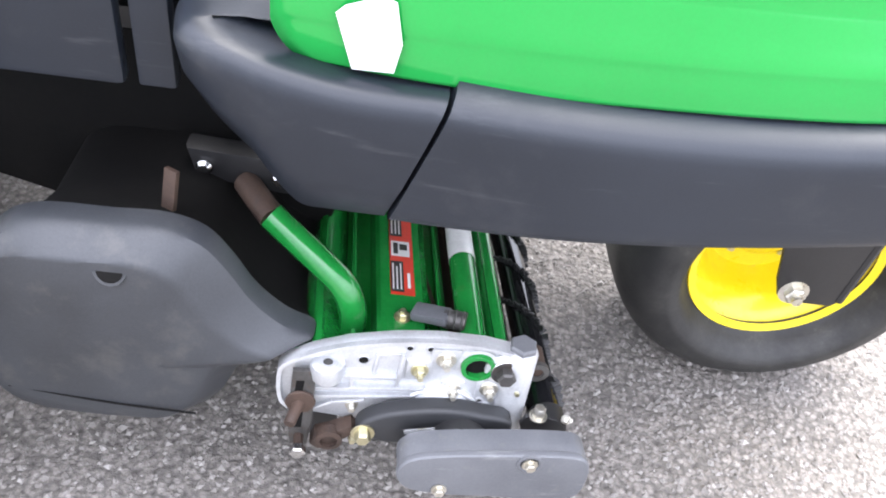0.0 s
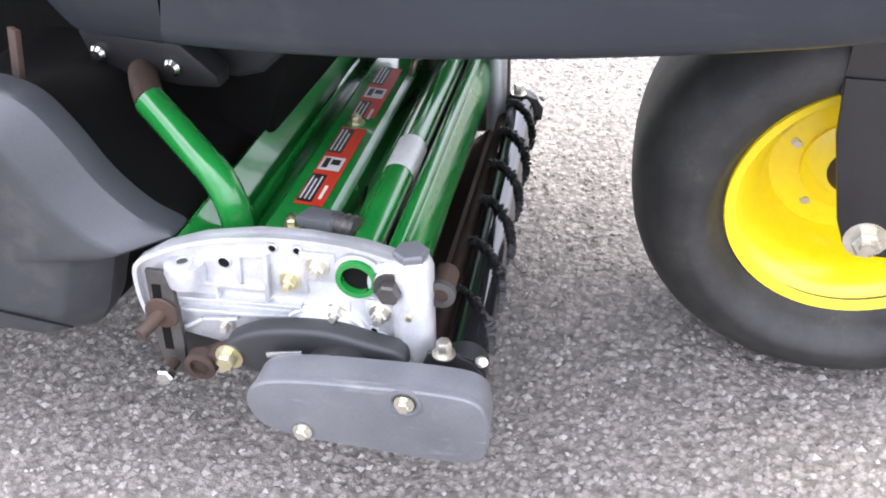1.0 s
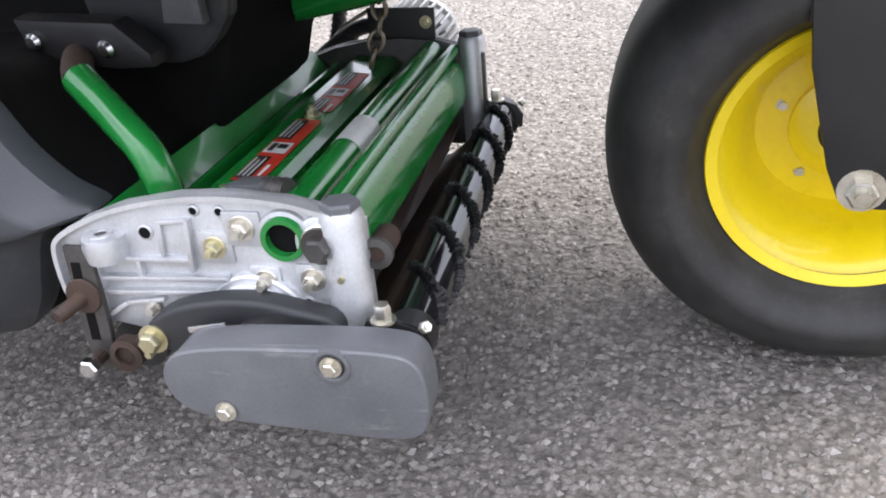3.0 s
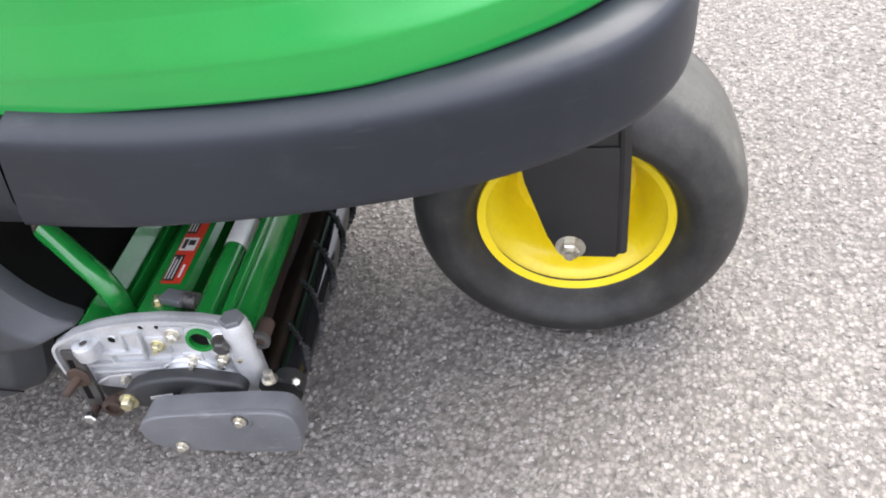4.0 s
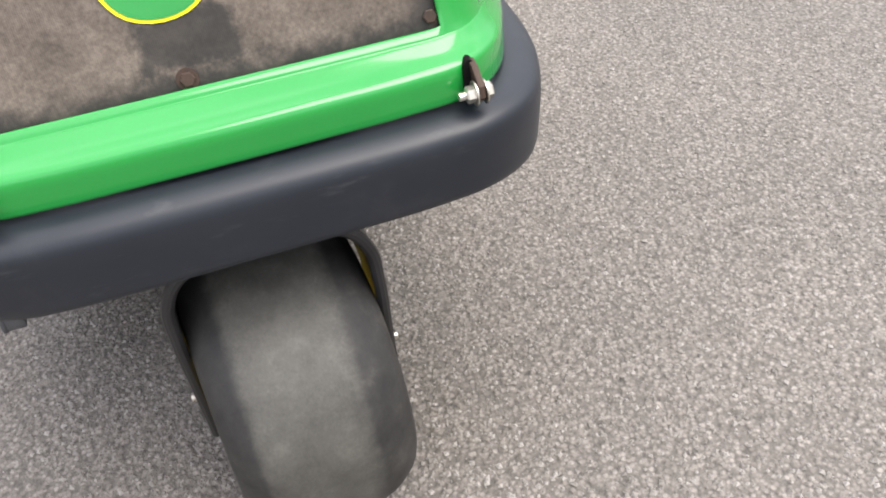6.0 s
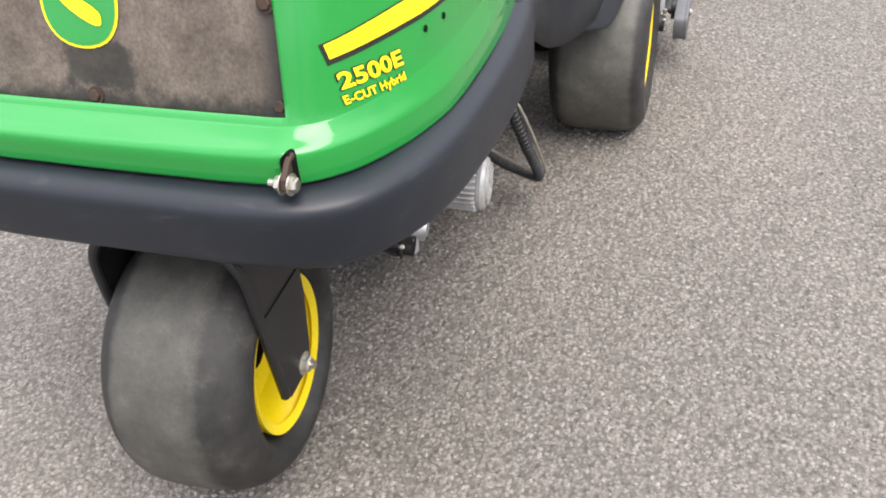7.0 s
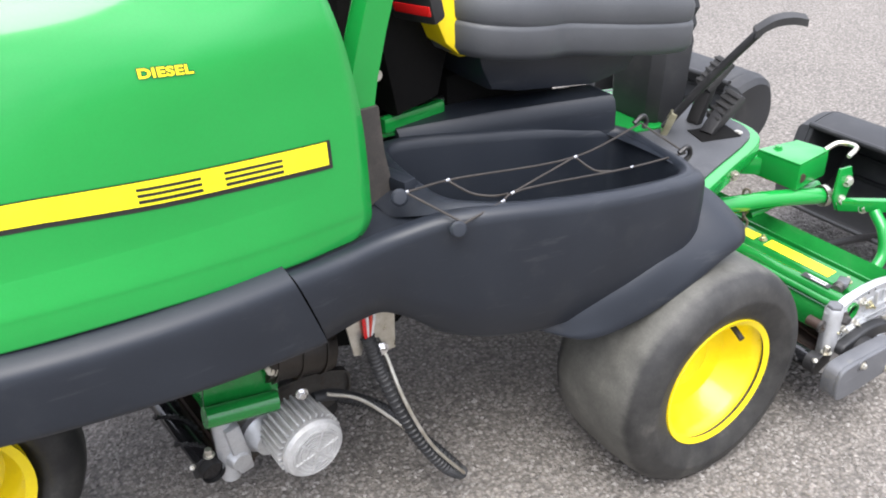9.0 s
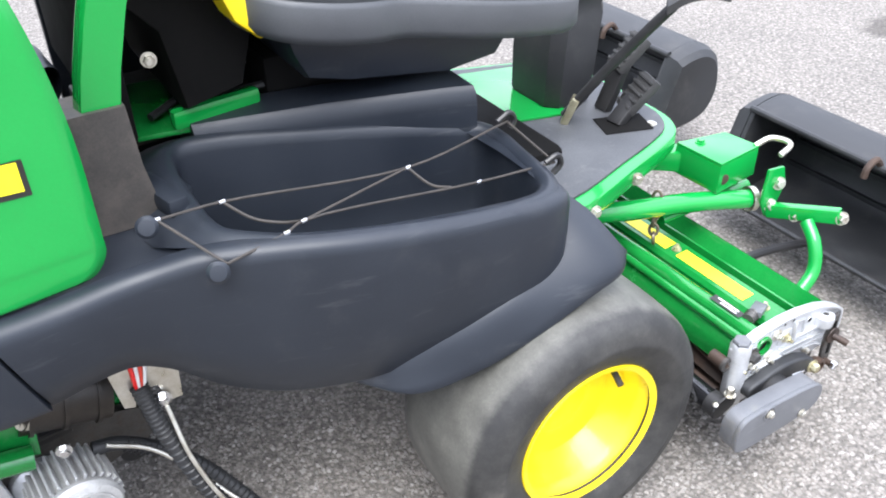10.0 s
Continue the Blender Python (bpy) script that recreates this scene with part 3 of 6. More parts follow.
def bumper_top(x):
    return smooth_table([(-0.75, 0.678), (-0.39, 0.674), (-0.2, 0.678), (0.0, 0.695), (0.16, 0.714)], x)


# (outward, share of the height, rise)
SECTION = [(-0.060, 1.0, 0.006), (-0.020, 1.0, 0.0075), (0.000, 1.0, 0.0055), (0.012, 1.0, 0.0015), (0.0205, 1.0, -0.0035), (0.0255, 1.0, -0.0075), (0.0290, 1.0, -0.0135), (0.0306, 1.0, -0.022), (0.0310, 1.0, -0.034),
           (0.0300, 0.5, 0.0), (0.0278, 0.0, 0.026), (0.0270, 0.0, 0.014), (0.0248, 0.0, 0.006), (0.0195, 0.0, 0.0015), (0.011, 0.0, 0.0), (0.000, 0.0, 0.001), (-0.008, 0.0, 0.008), (-0.012, 0.4, 0.0), (-0.030, 0.85, 0.0)]
rows = []
for off, f, dz in SECTION:
    share = f + dz / 0.142
    row = ring_line(off, -0.5465 - 0.046 * (1 - share))
    for p in row:
        p.z = bumper_z(p.x) * (1 - f) + bumper_top(p.x) * f + dz
        p.x += body_skew(p.x, p.y)
    rows.append(row)
part("bumper", loft([list(c) for c in zip(*rows)], close_u=True, cap=True), PLASTIC, mower, "charcoal plastic wrap-round bumper", sharp=50)


# hinge lugs between the hood and the bumper
for sy in (-1, 1):
    lug = part("hinge_lug", prism([(0.104, 0.756), (0.112, 0.768), (0.126, 0.766), (0.147, 0.750), (0.150, 0.737), (0.142, 0.728), (0.128, 0.728), (0.114, 0.738)], "y", sy * 0.272 - 0.004, sy * 0.272 + 0.004, 0.002), RUST, mower, "rusty steel hinge lug")
    part("hinge_bolt", bolt((0.138, sy * 0.277, 0.738), (0, sy, 0), 0.010, 0.008, True), ZINC, lug)
    part("hinge_bolt", bolt((0.138, sy * 0.267, 0.738), (0, -sy, 0), 0.010, 0.010, True, 0.008), ZINC, lug)
    # no cut in the hood: a near-black insert paints the slot's shade
    slot = [(0.0085 * math.cos(a), max(0.0085 * math.sin(a), 0) + (0.0 if 0 <= a <= math.pi else -0.034)) for a in [math.pi * k / 8 for k in range(9)] + [math.pi * 1.01, math.tau * 0.999]]
    rows = [[Vector((np.interp(0.760 + v, [r[mid_i + 23].z for r in GRID[:30]], [r[mid_i + 23].x for r in GRID[:30]]) + dx, sy * 0.268 + u, 0.760 + v)) for u, v in slot] for dx in (-0.03, 0.0065)]
    part("slot", loft(rows, close_u=True, cap=True), VOID, mower, "near-black insert for the shade in the hinge slot", sharp=30)


# ---- wheels ----
def tyre_profile(R, w, ri, lip):
    h = w / 2
    half = [(ri, h * (lip - 0.06)), (ri * 1.07, h * (lip + 0.02)), (ri * 1.13, h * (lip * 0.6 + 0.38)), (R * 0.67, h * 0.97), (R * 0.72, h), (R * 0.73, h * 1.006), (R * 0.75, h * 1.006), (R * 0.76, h), (R * 0.80, h * 0.985), (R * 0.845, h * 0.94), (R * 0.885, h * 0.87), (R * 0.92, h * 0.785), (R * 0.95, h * 0.69), (R * 0.972, h * 0.59), (R * 0.988, h * 0.46), (R * 0.997, h * 0.28)] if lip < 0.8 else \
        [(ri, h * (lip - 0.06)), (ri * 1.07, h * (lip + 0.02)), (ri * 1.13, h * (lip * 0.6 + 0.39)), (R * 0.70, h * 0.975), (R * 0.755, h), (R * 0.765, h * 1.006), (R * 0.785, h * 1.006), (R * 0.795, h), (R * 0.85, h * 0.98), (R * 0.90, h * 0.93), (R * 0.935, h * 0.87), (R * 0.962, h * 0.79), (R * 0.981, h * 0.69), (R * 0.992, h * 0.55), (R * 0.998, h * 0.34)]
    return [(r, -a) for r, a in half] + [(R, 0)] + half[::-1]


def wheel(name, at, R, w, ri, out, label, lip=0.85):
    """A smooth turf tyre on a dished yellow rim; out: the side, -1 or 1, to which the dish opens."""
    m = aim(at, (0, out, 0))
    hub = part(name, lathe([(ri * 0.42, -w * 0.12), (ri * 0.42, w * 0.02), (ri * 0.30, w * 0.06), (0.03, w * 0.06)], m, 40), YELLOW, mower, label)
    bm = lathe(tyre_profile(R, w, ri, lip), m, 96)
    part("tyre", bm, tyre_rubber(at[0], at[2], R, 0.95 if name == "rear_wheel" else 1.15), hub, "smooth worn turf tyre, dusty tread", sharp=70)
    part("axle_hub", lathe([(0.036, -w * 0.20), (0.036, w * 0.02), (0.030, w * 0.06), (0.018, w * 0.09), (0.0, w * 0.09)], m, 24), DIRTY, hub, "greasy brown axle hub")
    h = w / 2
    k = lip
    prof = [(ri * 0.40, -h * 0.15), (ri * 0.62, -h * 0.10), (ri * 0.72, h * 0.05), (ri * 0.77, h * 0.30), (ri * 0.86, h * 0.42), (ri * 0.90, h * k * 0.73), (ri * 0.985, h * k * 0.89), (ri * 1.055, h * k * 0.94), (ri * 1.07, h * k), (ri * 1.055, h * k + 0.005), (ri * 0.97, h * k), (ri * 0.93, h * k * 0.8)]
    rim = part("rim", lathe(prof[:11], m, 72), YELLOW, hub, "dished yellow steel rim")
    part("rim", lathe([(ri * 0.40, -h * 0.15), (ri * 0.8, -h * 0.3), (ri * 0.95, -h * 0.7), (ri * 1.06, -h * 0.82), (ri * 1.06, -h * 0.9), (ri * 0.93, -h * 0.85)], m, 48), YELLOW, hub)
    for k in range(5):
        a = k * math.tau / 5 + 0.3
        part("wheel_nut", bolt(m @ Vector((ri * 0.5 * math.cos(a), ri * 0.5 * math.sin(a), -h * 0.11)), (0, out, 0), 0.009, 0.01, True, 0.004), ZINC, hub)
    return hub


REAR_R = 0.247
RY = -0.012
STEER = Matrix.Translation((0.0, RY, 0.0)) @ Matrix.Rotation(radians(4.5), 4, "Z") @ Matrix.Translation((0.0, -RY, 0.0))
rear_wheel = wheel("rear_wheel", (0.0, RY, REAR_R), REAR_R, 0.256, 0.136, -1, "rear wheel with yellow rim in a black fork", 0.66)
part("rim", lathe([(0.045, 0.0), (0.101, 0.005), (0.118, 0.042), (0.134, 0.069), (0.148, 0.077), (0.148, 0.085), (0.134, 0.083)], aim((0.0, RY, REAR_R), (0, 1, 0)), 64), YELLOW, rear_wheel)
for ob in [rear_wheel, *rear_wheel.children]:  # steered a little to one side
    ob.data.transform(STEER)
fork = part("fork", loft([[Vector((x, y, z)) for x, y, z in ((-0.055, q.y - 0.006, q.z), (0.085, q.y - 0.006, q.z), (0.085, q.y * 0.94 - 0.006, q.z - 0.008 * (q.z > 0.5)), (-0.055, q.y * 0.94 - 0.006, q.z - 0.008 * (q.z > 0.5)))] for q in catmull([(0, -0.140, 0.40), (0, -0.140, 0.46), (0, -0.134, 0.515), (0, -0.105, 0.560), (0, 0, 0.572), (0, 0.105, 0.560), (0, 0.134, 0.515), (0, 0.140, 0.46), (0, 0.140, 0.40)], 6)], close_u=True, cap=True), DARK, mower, "black steel wheel fork arched over the tyre")
for sy in (-1, 1):
    plate = [(-0.055, 0.42), (-0.050, 0.36), (-0.028, 0.262), (-0.016, 0.232), (0.0, 0.222), (0.066, 0.222), (0.078, 0.236), (0.085, 0.42)]
    part("fork_plate", prism(plate, "y", sy * 0.1395 - 0.010, sy * 0.1395 - 0.002, 0.003), DARK, fork)
    part("fork_flange", tube([(0.074, sy * 0.137 - 0.006, 0.232), (0.082, sy * 0.137 - 0.006, 0.36), (0.086, sy * 0.137 - 0.006, 0.45), (0.086, sy * 0.131 - 0.006, 0.512), (0.086, sy * 0.10 - 0.006, 0.555), (0.086, 0.0, 0.566)], 0.009, 10), DARK, fork)
    part("axle_bolt", bolt((0.004, sy * 0.142 - 0.006, 0.242), (0, sy, 0), 0.015, 0.012, True, 0.008), ZINC, fork)
part("steering_post", lathe([(0.04, 0), (0.04, 0.2), (0.001, 0.2)], aim((0.01, 0, 0.54), (0, 0, 1)), 24), DARK, fork)

FRONT_R = 0.238
for sy in (-1, 1):
    fw = wheel("front_wheel", (-1.313, sy * 0.475, FRONT_R - 0.014), FRONT_R, 0.250, 0.130, sy, "front drive wheel with yellow rim")
    cap = part("rim_disc", lathe([(0.001, 0.030), (0.05, 0.028), (0.06, 0.022), (0.098, 0.030), (0.112, 0.06)], aim((-1.313, sy * 0.475, FRONT_R - 0.014), (0, sy, 0)), 64), YELLOW, fw)
    part("valve", tube([(-1.384, sy * 0.52, 0.312), (-1.380, sy * 0.55, 0.303), (-1.376, sy * 0.572, 0.294)], 0.006, 8), RUBBER, fw)

# ---- side fairings, with the storage bin on the right ----
def top_z(x):
    return smooth_table([(-1.33, 0.640), (-1.1, 0.668), (-0.9, 0.690), (-0.80, 0.690), (-0.72, 0.674), (-0.62, 0.668), (-0.5, 0.673)], x)


def low_z(x):
    return smooth_table([(-1.33, 0.435), (-1.1, 0.430), (-0.95, 0.430), (-0.86, 0.438), (-0.79, 0.462), (-0.72, 0.518), (-0.66, 0.535), (-0.5, 0.526)], x)


OUTER = [(-0.552, 0.432), (-0.64, 0.424), (-0.72, 0.420), (-0.79, 0.440), (-0.86, 0.468), (-0.97, 0.500), (-1.10, 0.516), (-1.19, 0.518), (-1.270, 0.514), (-1.310, 0.492), (-1.322, 0.43), (-1.325, 0.34), (-1.318, 0.26), (-1.318, 0.18)]


def low_z_left(x):
    return smooth_table([(-1.33, 0.640), (-0.90, 0.636), (-0.80, 0.630), (-0.77, 0.620), (-0.72, 0.582), (-0.66, 0.532), (-0.62, 0.528), (-0.5, 0.530)], x)


def top_z_left(x):
    return smooth_table([(-1.33, 0.70), (-0.82, 0.70), (-0.78, 0.698), (-0.70, 0.682), (-0.62, 0.672), (-0.5, 0.675)], x)


OUTER_LEFT = [(-0.552, 0.436), (-0.62, 0.434), (-0.67, 0.432), (-0.72, 0.426), (-0.760, 0.414), (-0.780, 0.398), (-0.789, 0.370), (-0.792, 0.32), (-0.794, 0.24)]


def fairing(sy, with_bin):
    lo_f, hi_f = (low_z, top_z) if with_bin else (low_z_left, top_z_left)
    line = catmull([Vector((x, y, 0)) for x, y in (OUTER if with_bin else OUTER_LEFT)], 6)
    sec = [(-0.055, 0.0, 0.012), (-0.030, 0.0, 0.0), (-0.018, 0.05, 0.0), (-0.006, 0.35, 0.0), (-0.002, 0.7, 0.0), (-0.002, 1.0, -0.022), (-0.004, 1.0, -0.010), (-0.010, 1.0, -0.003), (-0.020, 1.0, 0.0), (-0.034, 1.0, -0.002)]
    if not with_bin:
        sec += [(-0.060, 1.0, -0.005), (-0.095, 1.0, -0.012)]
    rows = []
    for off, f, dz in sec:
        row = []
        for i, p in enumerate(line):
            d = (line[min(i + 1, len(line) - 1)] - line[max(i - 1, 0)]).normalized()
            q = p + Vector((d.y, -d.x, 0)) * off
            q = Vector((q.x, q.y, lo_f(p.x) * (1 - f) + hi_f(p.x) * f + dz))
            q.x -= 0.046 * (1 - f - dz / 0.142) * max(0.0, min(1.0, (p.x + 0.72) / 0.15))
            q.y *= sy
            q.x += body_skew(q.x, q.y)
            row.append(q)
        rows.append(row)
    return part("side_fairing", loft(rows), PLASTIC, mower, "charcoal plastic side body with open storage bin" if with_bin else "charcoal plastic side body", sharp=50)


fairing(1, True)
# top deck of the bin and its cavity
cav = [(-0.868, 0.415), (-0.92, 0.447), (-1.02, 0.470), (-1.12, 0.482), (-1.20, 0.482), (-1.262, 0.470), (-1.286, 0.44), (-1.300, 0.36), (-1.306, 0.29), (-1.294, 0.262), (-1.262, 0.250), (-1.15, 0.222), (-1.0, 0.190), (-0.90, 0.172), (-0.856, 0.172), (-0.838, 0.195), (-0.834, 0.30), (-0.842, 0.385)]
cavline = catmull([Vector((x, y, 0)) for x, y in cav], 4, closed=True)
cx, cy = -1.06, 0.335


def ring(scale_off, z_of):
    out = []
    n = len(cavline)
    for i, p in enumerate(cavline):
        d = (cavline[(i + 1) % n] - cavline[i - 1]).normalized()
        q = p + Vector((d.y, -d.x, 0)) * scale_off
        out.append(Vector((q.x, q.y, z_of(p))))
    return out


def rimz(p):
    return top_z(p.x) + 0.010 * max(0, min(1, (0.33 - p.y) / 0.12))


sgn = -1 if (ring(0.01, rimz)[8] - Vector((cx, cy, 0))).length < (ring(-0.01, rimz)[8] - Vector((cx, cy, 0))).length else 1


def shoulder(p):
    """How far the rim's outer slope reaches at the end toward the hood."""
    return max(0.0, min(1.0, (p.x + 0.93) / 0.08)) * max(0.0, min(1.0, (0.40 - p.y) / 0.06))


n = len(cavline)
slope = []
for i, p in enumerate(cavline):
    d = (cavline[(i + 1) % n] - cavline[i - 1]).normalized()
    q = p + Vector((d.y, -d.x, 0)) * sgn * (0.030 + 0.050 * shoulder(p))
    slope.append(Vector((q.x, q.y, rimz(p) - 0.008 - 0.020 * shoulder(p))))
rows = [slope, ring(sgn * 0.026, lambda p: rimz(p) - 0.004), ring(sgn * 0.016, lambda p: rimz(p) + 0.001), ring(sgn * 0.006, lambda p: rimz(p)), ring(0, lambda p: rimz(p) - 0.006),
        ring(-sgn * 0.003, lambda p: rimz(p) - 0.02), ring(-sgn * 0.010, lambda p: 0.535), ring(-sgn * 0.014, lambda p: 0.505), ring(-sgn * 0.022, lambda p: 0.490), ring(-sgn * 0.036, lambda p: 0.485)]
for k in (0.35, 0.7, 1.0):
    rows.append([Vector((q.x + (max(-1.20, min(-0.93, q.x)) - q.x) * k, q.y + (0.325 - 0.10 * (q.x + 1.06) * 0.3 - q.y) * k, 0.484 - 0.001 * k)) for q in rows[9]])
bm = loft(rows, close_u=True)
part("storage_bin", bm, PLASTIC, mower, "open black plastic storage bin", sharp=50)
# shelf behind the bin, toward the seat
bm = loft([[Vector((x, y0 + dy, z)) for dy, z in ((0.03, 0.60), (0.03, 0.685), (0.026, 0.706), (0.018, 0.714), (-0.05, 0.716), (-0.06, 0.708), (-0.062, 0.60))] for x, y0 in ((-0.885, 0.124), (-0.895, 0.127), (-1.08, 0.166), (-1.27, 0.222), (-1.30, 0.234))], cap=True)
part("inner_ledge", bm, PLASTIC, mower, sharp=40)
part("bin_rib", bar((-0.786, 0.225, 0.692), (-0.808, 0.325, 0.694), 0.030, 0.028, 0.009), PLASTIC, mower)
# deck that joins the fairing's rim to the hood
bm = bmesh.new()
deck = [(-0.50, 0.385), (-0.60, 0.40), (-0.74, 0.392), (-0.80, 0.408), (-0.845, 0.43), (-0.83, 0.37), (-0.83, 0.28), (-0.85, 0.22), (-0.84, 0.16), (-0.70, 0.16), (-0.50, 0.16)]
bm = prism(deck, "z", 0.640, 0.664, 0.004)
part("bin_shoulder", bm, PLASTIC, mower)
for (x, y, z) in ((-0.756, 0.372, 0.712), (-0.808, 0.455, 0.676)):
    part("peg", lathe([(0.001, -0.03), (0.007, -0.03), (0.007, 0.0), (0.013, 0.002), (0.014, 0.012), (0.010, 0.016), (0.001, 0.017)], aim((x, y, z), (0.25, 0.85, 0.35)), 20), PLASTIC, mower, "round black plastic peg")
fairing(-1, False)
part("side_deck", prism([(-0.48, -0.385), (-0.58, -0.40), (-0.70, -0.395), (-0.745, -0.36), (-0.755, -0.16), (-0.48, -0.16)], "z", 0.640, 0.668, 0.006), PLASTIC, mower)
part("side_panel", box((0.035, 0.02, 0.32), pose(-0.795, -0.335, 0.755), 0.004), PLASTIC, mower)
part("side_panel", box((0.40, 0.02, 0.32), pose(-1.025, -0.335, 0.752), 0.008), PLASTIC, mower, "charcoal plastic side panel")
part("side_panel_top", box((0.50, 0.34, 0.03), pose(-1.04, -0.17, 0.90), 0.008), PLASTIC, mower)
# mudguards over the front wheels
for sy in (-1, 1):
    a = [Vector(p) for p in ((-0.93, 0.43, 0.47), (-1.00, 0.46, 0.475), (-1.10, 0.49, 0.49), (-1.20, 0.498, 0.515), (-1.28, 0.46, 0.545), (-1.318, 0.43, 0.575), (-1.35, 0.40, 0.59))]
    b = [Vector(p) for p in ((-0.955, 0.46, 0.435), (-1.02, 0.50, 0.425), (-1.11, 0.522, 0.440), (-1.21, 0.532, 0.470), (-1.30, 0.534, 0.500), (-1.37, 0.53, 0.512), (-1.41, 0.50, 0.515))]
    c = [Vector(p) for p in ((-0.965, 0.465, 0.425), (-1.03, 0.510, 0.405), (-1.13, 0.530, 0.415), (-1.23, 0.540, 0.445), (-1.32, 0.542, 0.478), (-1.385, 0.535, 0.492), (-1.425, 0.50, 0.497))]
    d = [Vector(p) for p in ((-0.98, 0.44, 0.42), (-1.05, 0.48, 0.405), (-1.15, 0.50, 0.418), (-1.24, 0.51, 0.45), (-1.32, 0.51, 0.482), (-1.38, 0.50, 0.495), (-1.41, 0.48, 0.50))]
    rows = [catmull([Vector((p.x, p.y * sy, p.z)) for p in r], 6) for r in (a, [p.lerp(q, 0.5) + Vector((0, 0, 0.012)) for p, q in zip(a, b)], b, c, d)]
    part("mudguard", loft(list(zip(*[catmull(list(col), 3) for col in zip(*rows)]))), PLASTIC, mower, "flared plastic mudguard", sharp=60)

# rough blocks for machinery under hood and frame, near-black to paint the shade there
core = part("chassis", box((0.68, 0.26, 0.08), pose(-0.94, -0.01, 0.585), 0.01, box((0.66, 0.44, 0.08), pose(-0.37, 0, 0.585), 0.01)), VOID, mower, "near-black blocks standing in for shaded frame and machinery")
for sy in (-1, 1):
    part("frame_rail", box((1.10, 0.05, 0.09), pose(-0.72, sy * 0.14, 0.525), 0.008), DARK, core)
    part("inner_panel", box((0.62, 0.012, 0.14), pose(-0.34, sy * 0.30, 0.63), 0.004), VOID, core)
# added filler that closes the gap under the body with painted shade
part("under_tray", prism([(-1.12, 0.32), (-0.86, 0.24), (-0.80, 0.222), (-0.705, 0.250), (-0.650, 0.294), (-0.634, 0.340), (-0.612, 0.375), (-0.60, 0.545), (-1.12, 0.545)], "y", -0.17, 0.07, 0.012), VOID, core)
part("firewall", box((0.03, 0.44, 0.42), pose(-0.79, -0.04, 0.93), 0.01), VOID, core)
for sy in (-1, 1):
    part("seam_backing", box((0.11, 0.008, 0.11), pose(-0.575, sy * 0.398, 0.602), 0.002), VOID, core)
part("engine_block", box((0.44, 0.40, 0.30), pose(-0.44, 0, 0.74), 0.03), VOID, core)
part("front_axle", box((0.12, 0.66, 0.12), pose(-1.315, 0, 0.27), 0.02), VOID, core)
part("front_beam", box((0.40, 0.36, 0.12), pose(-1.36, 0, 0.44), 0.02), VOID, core)


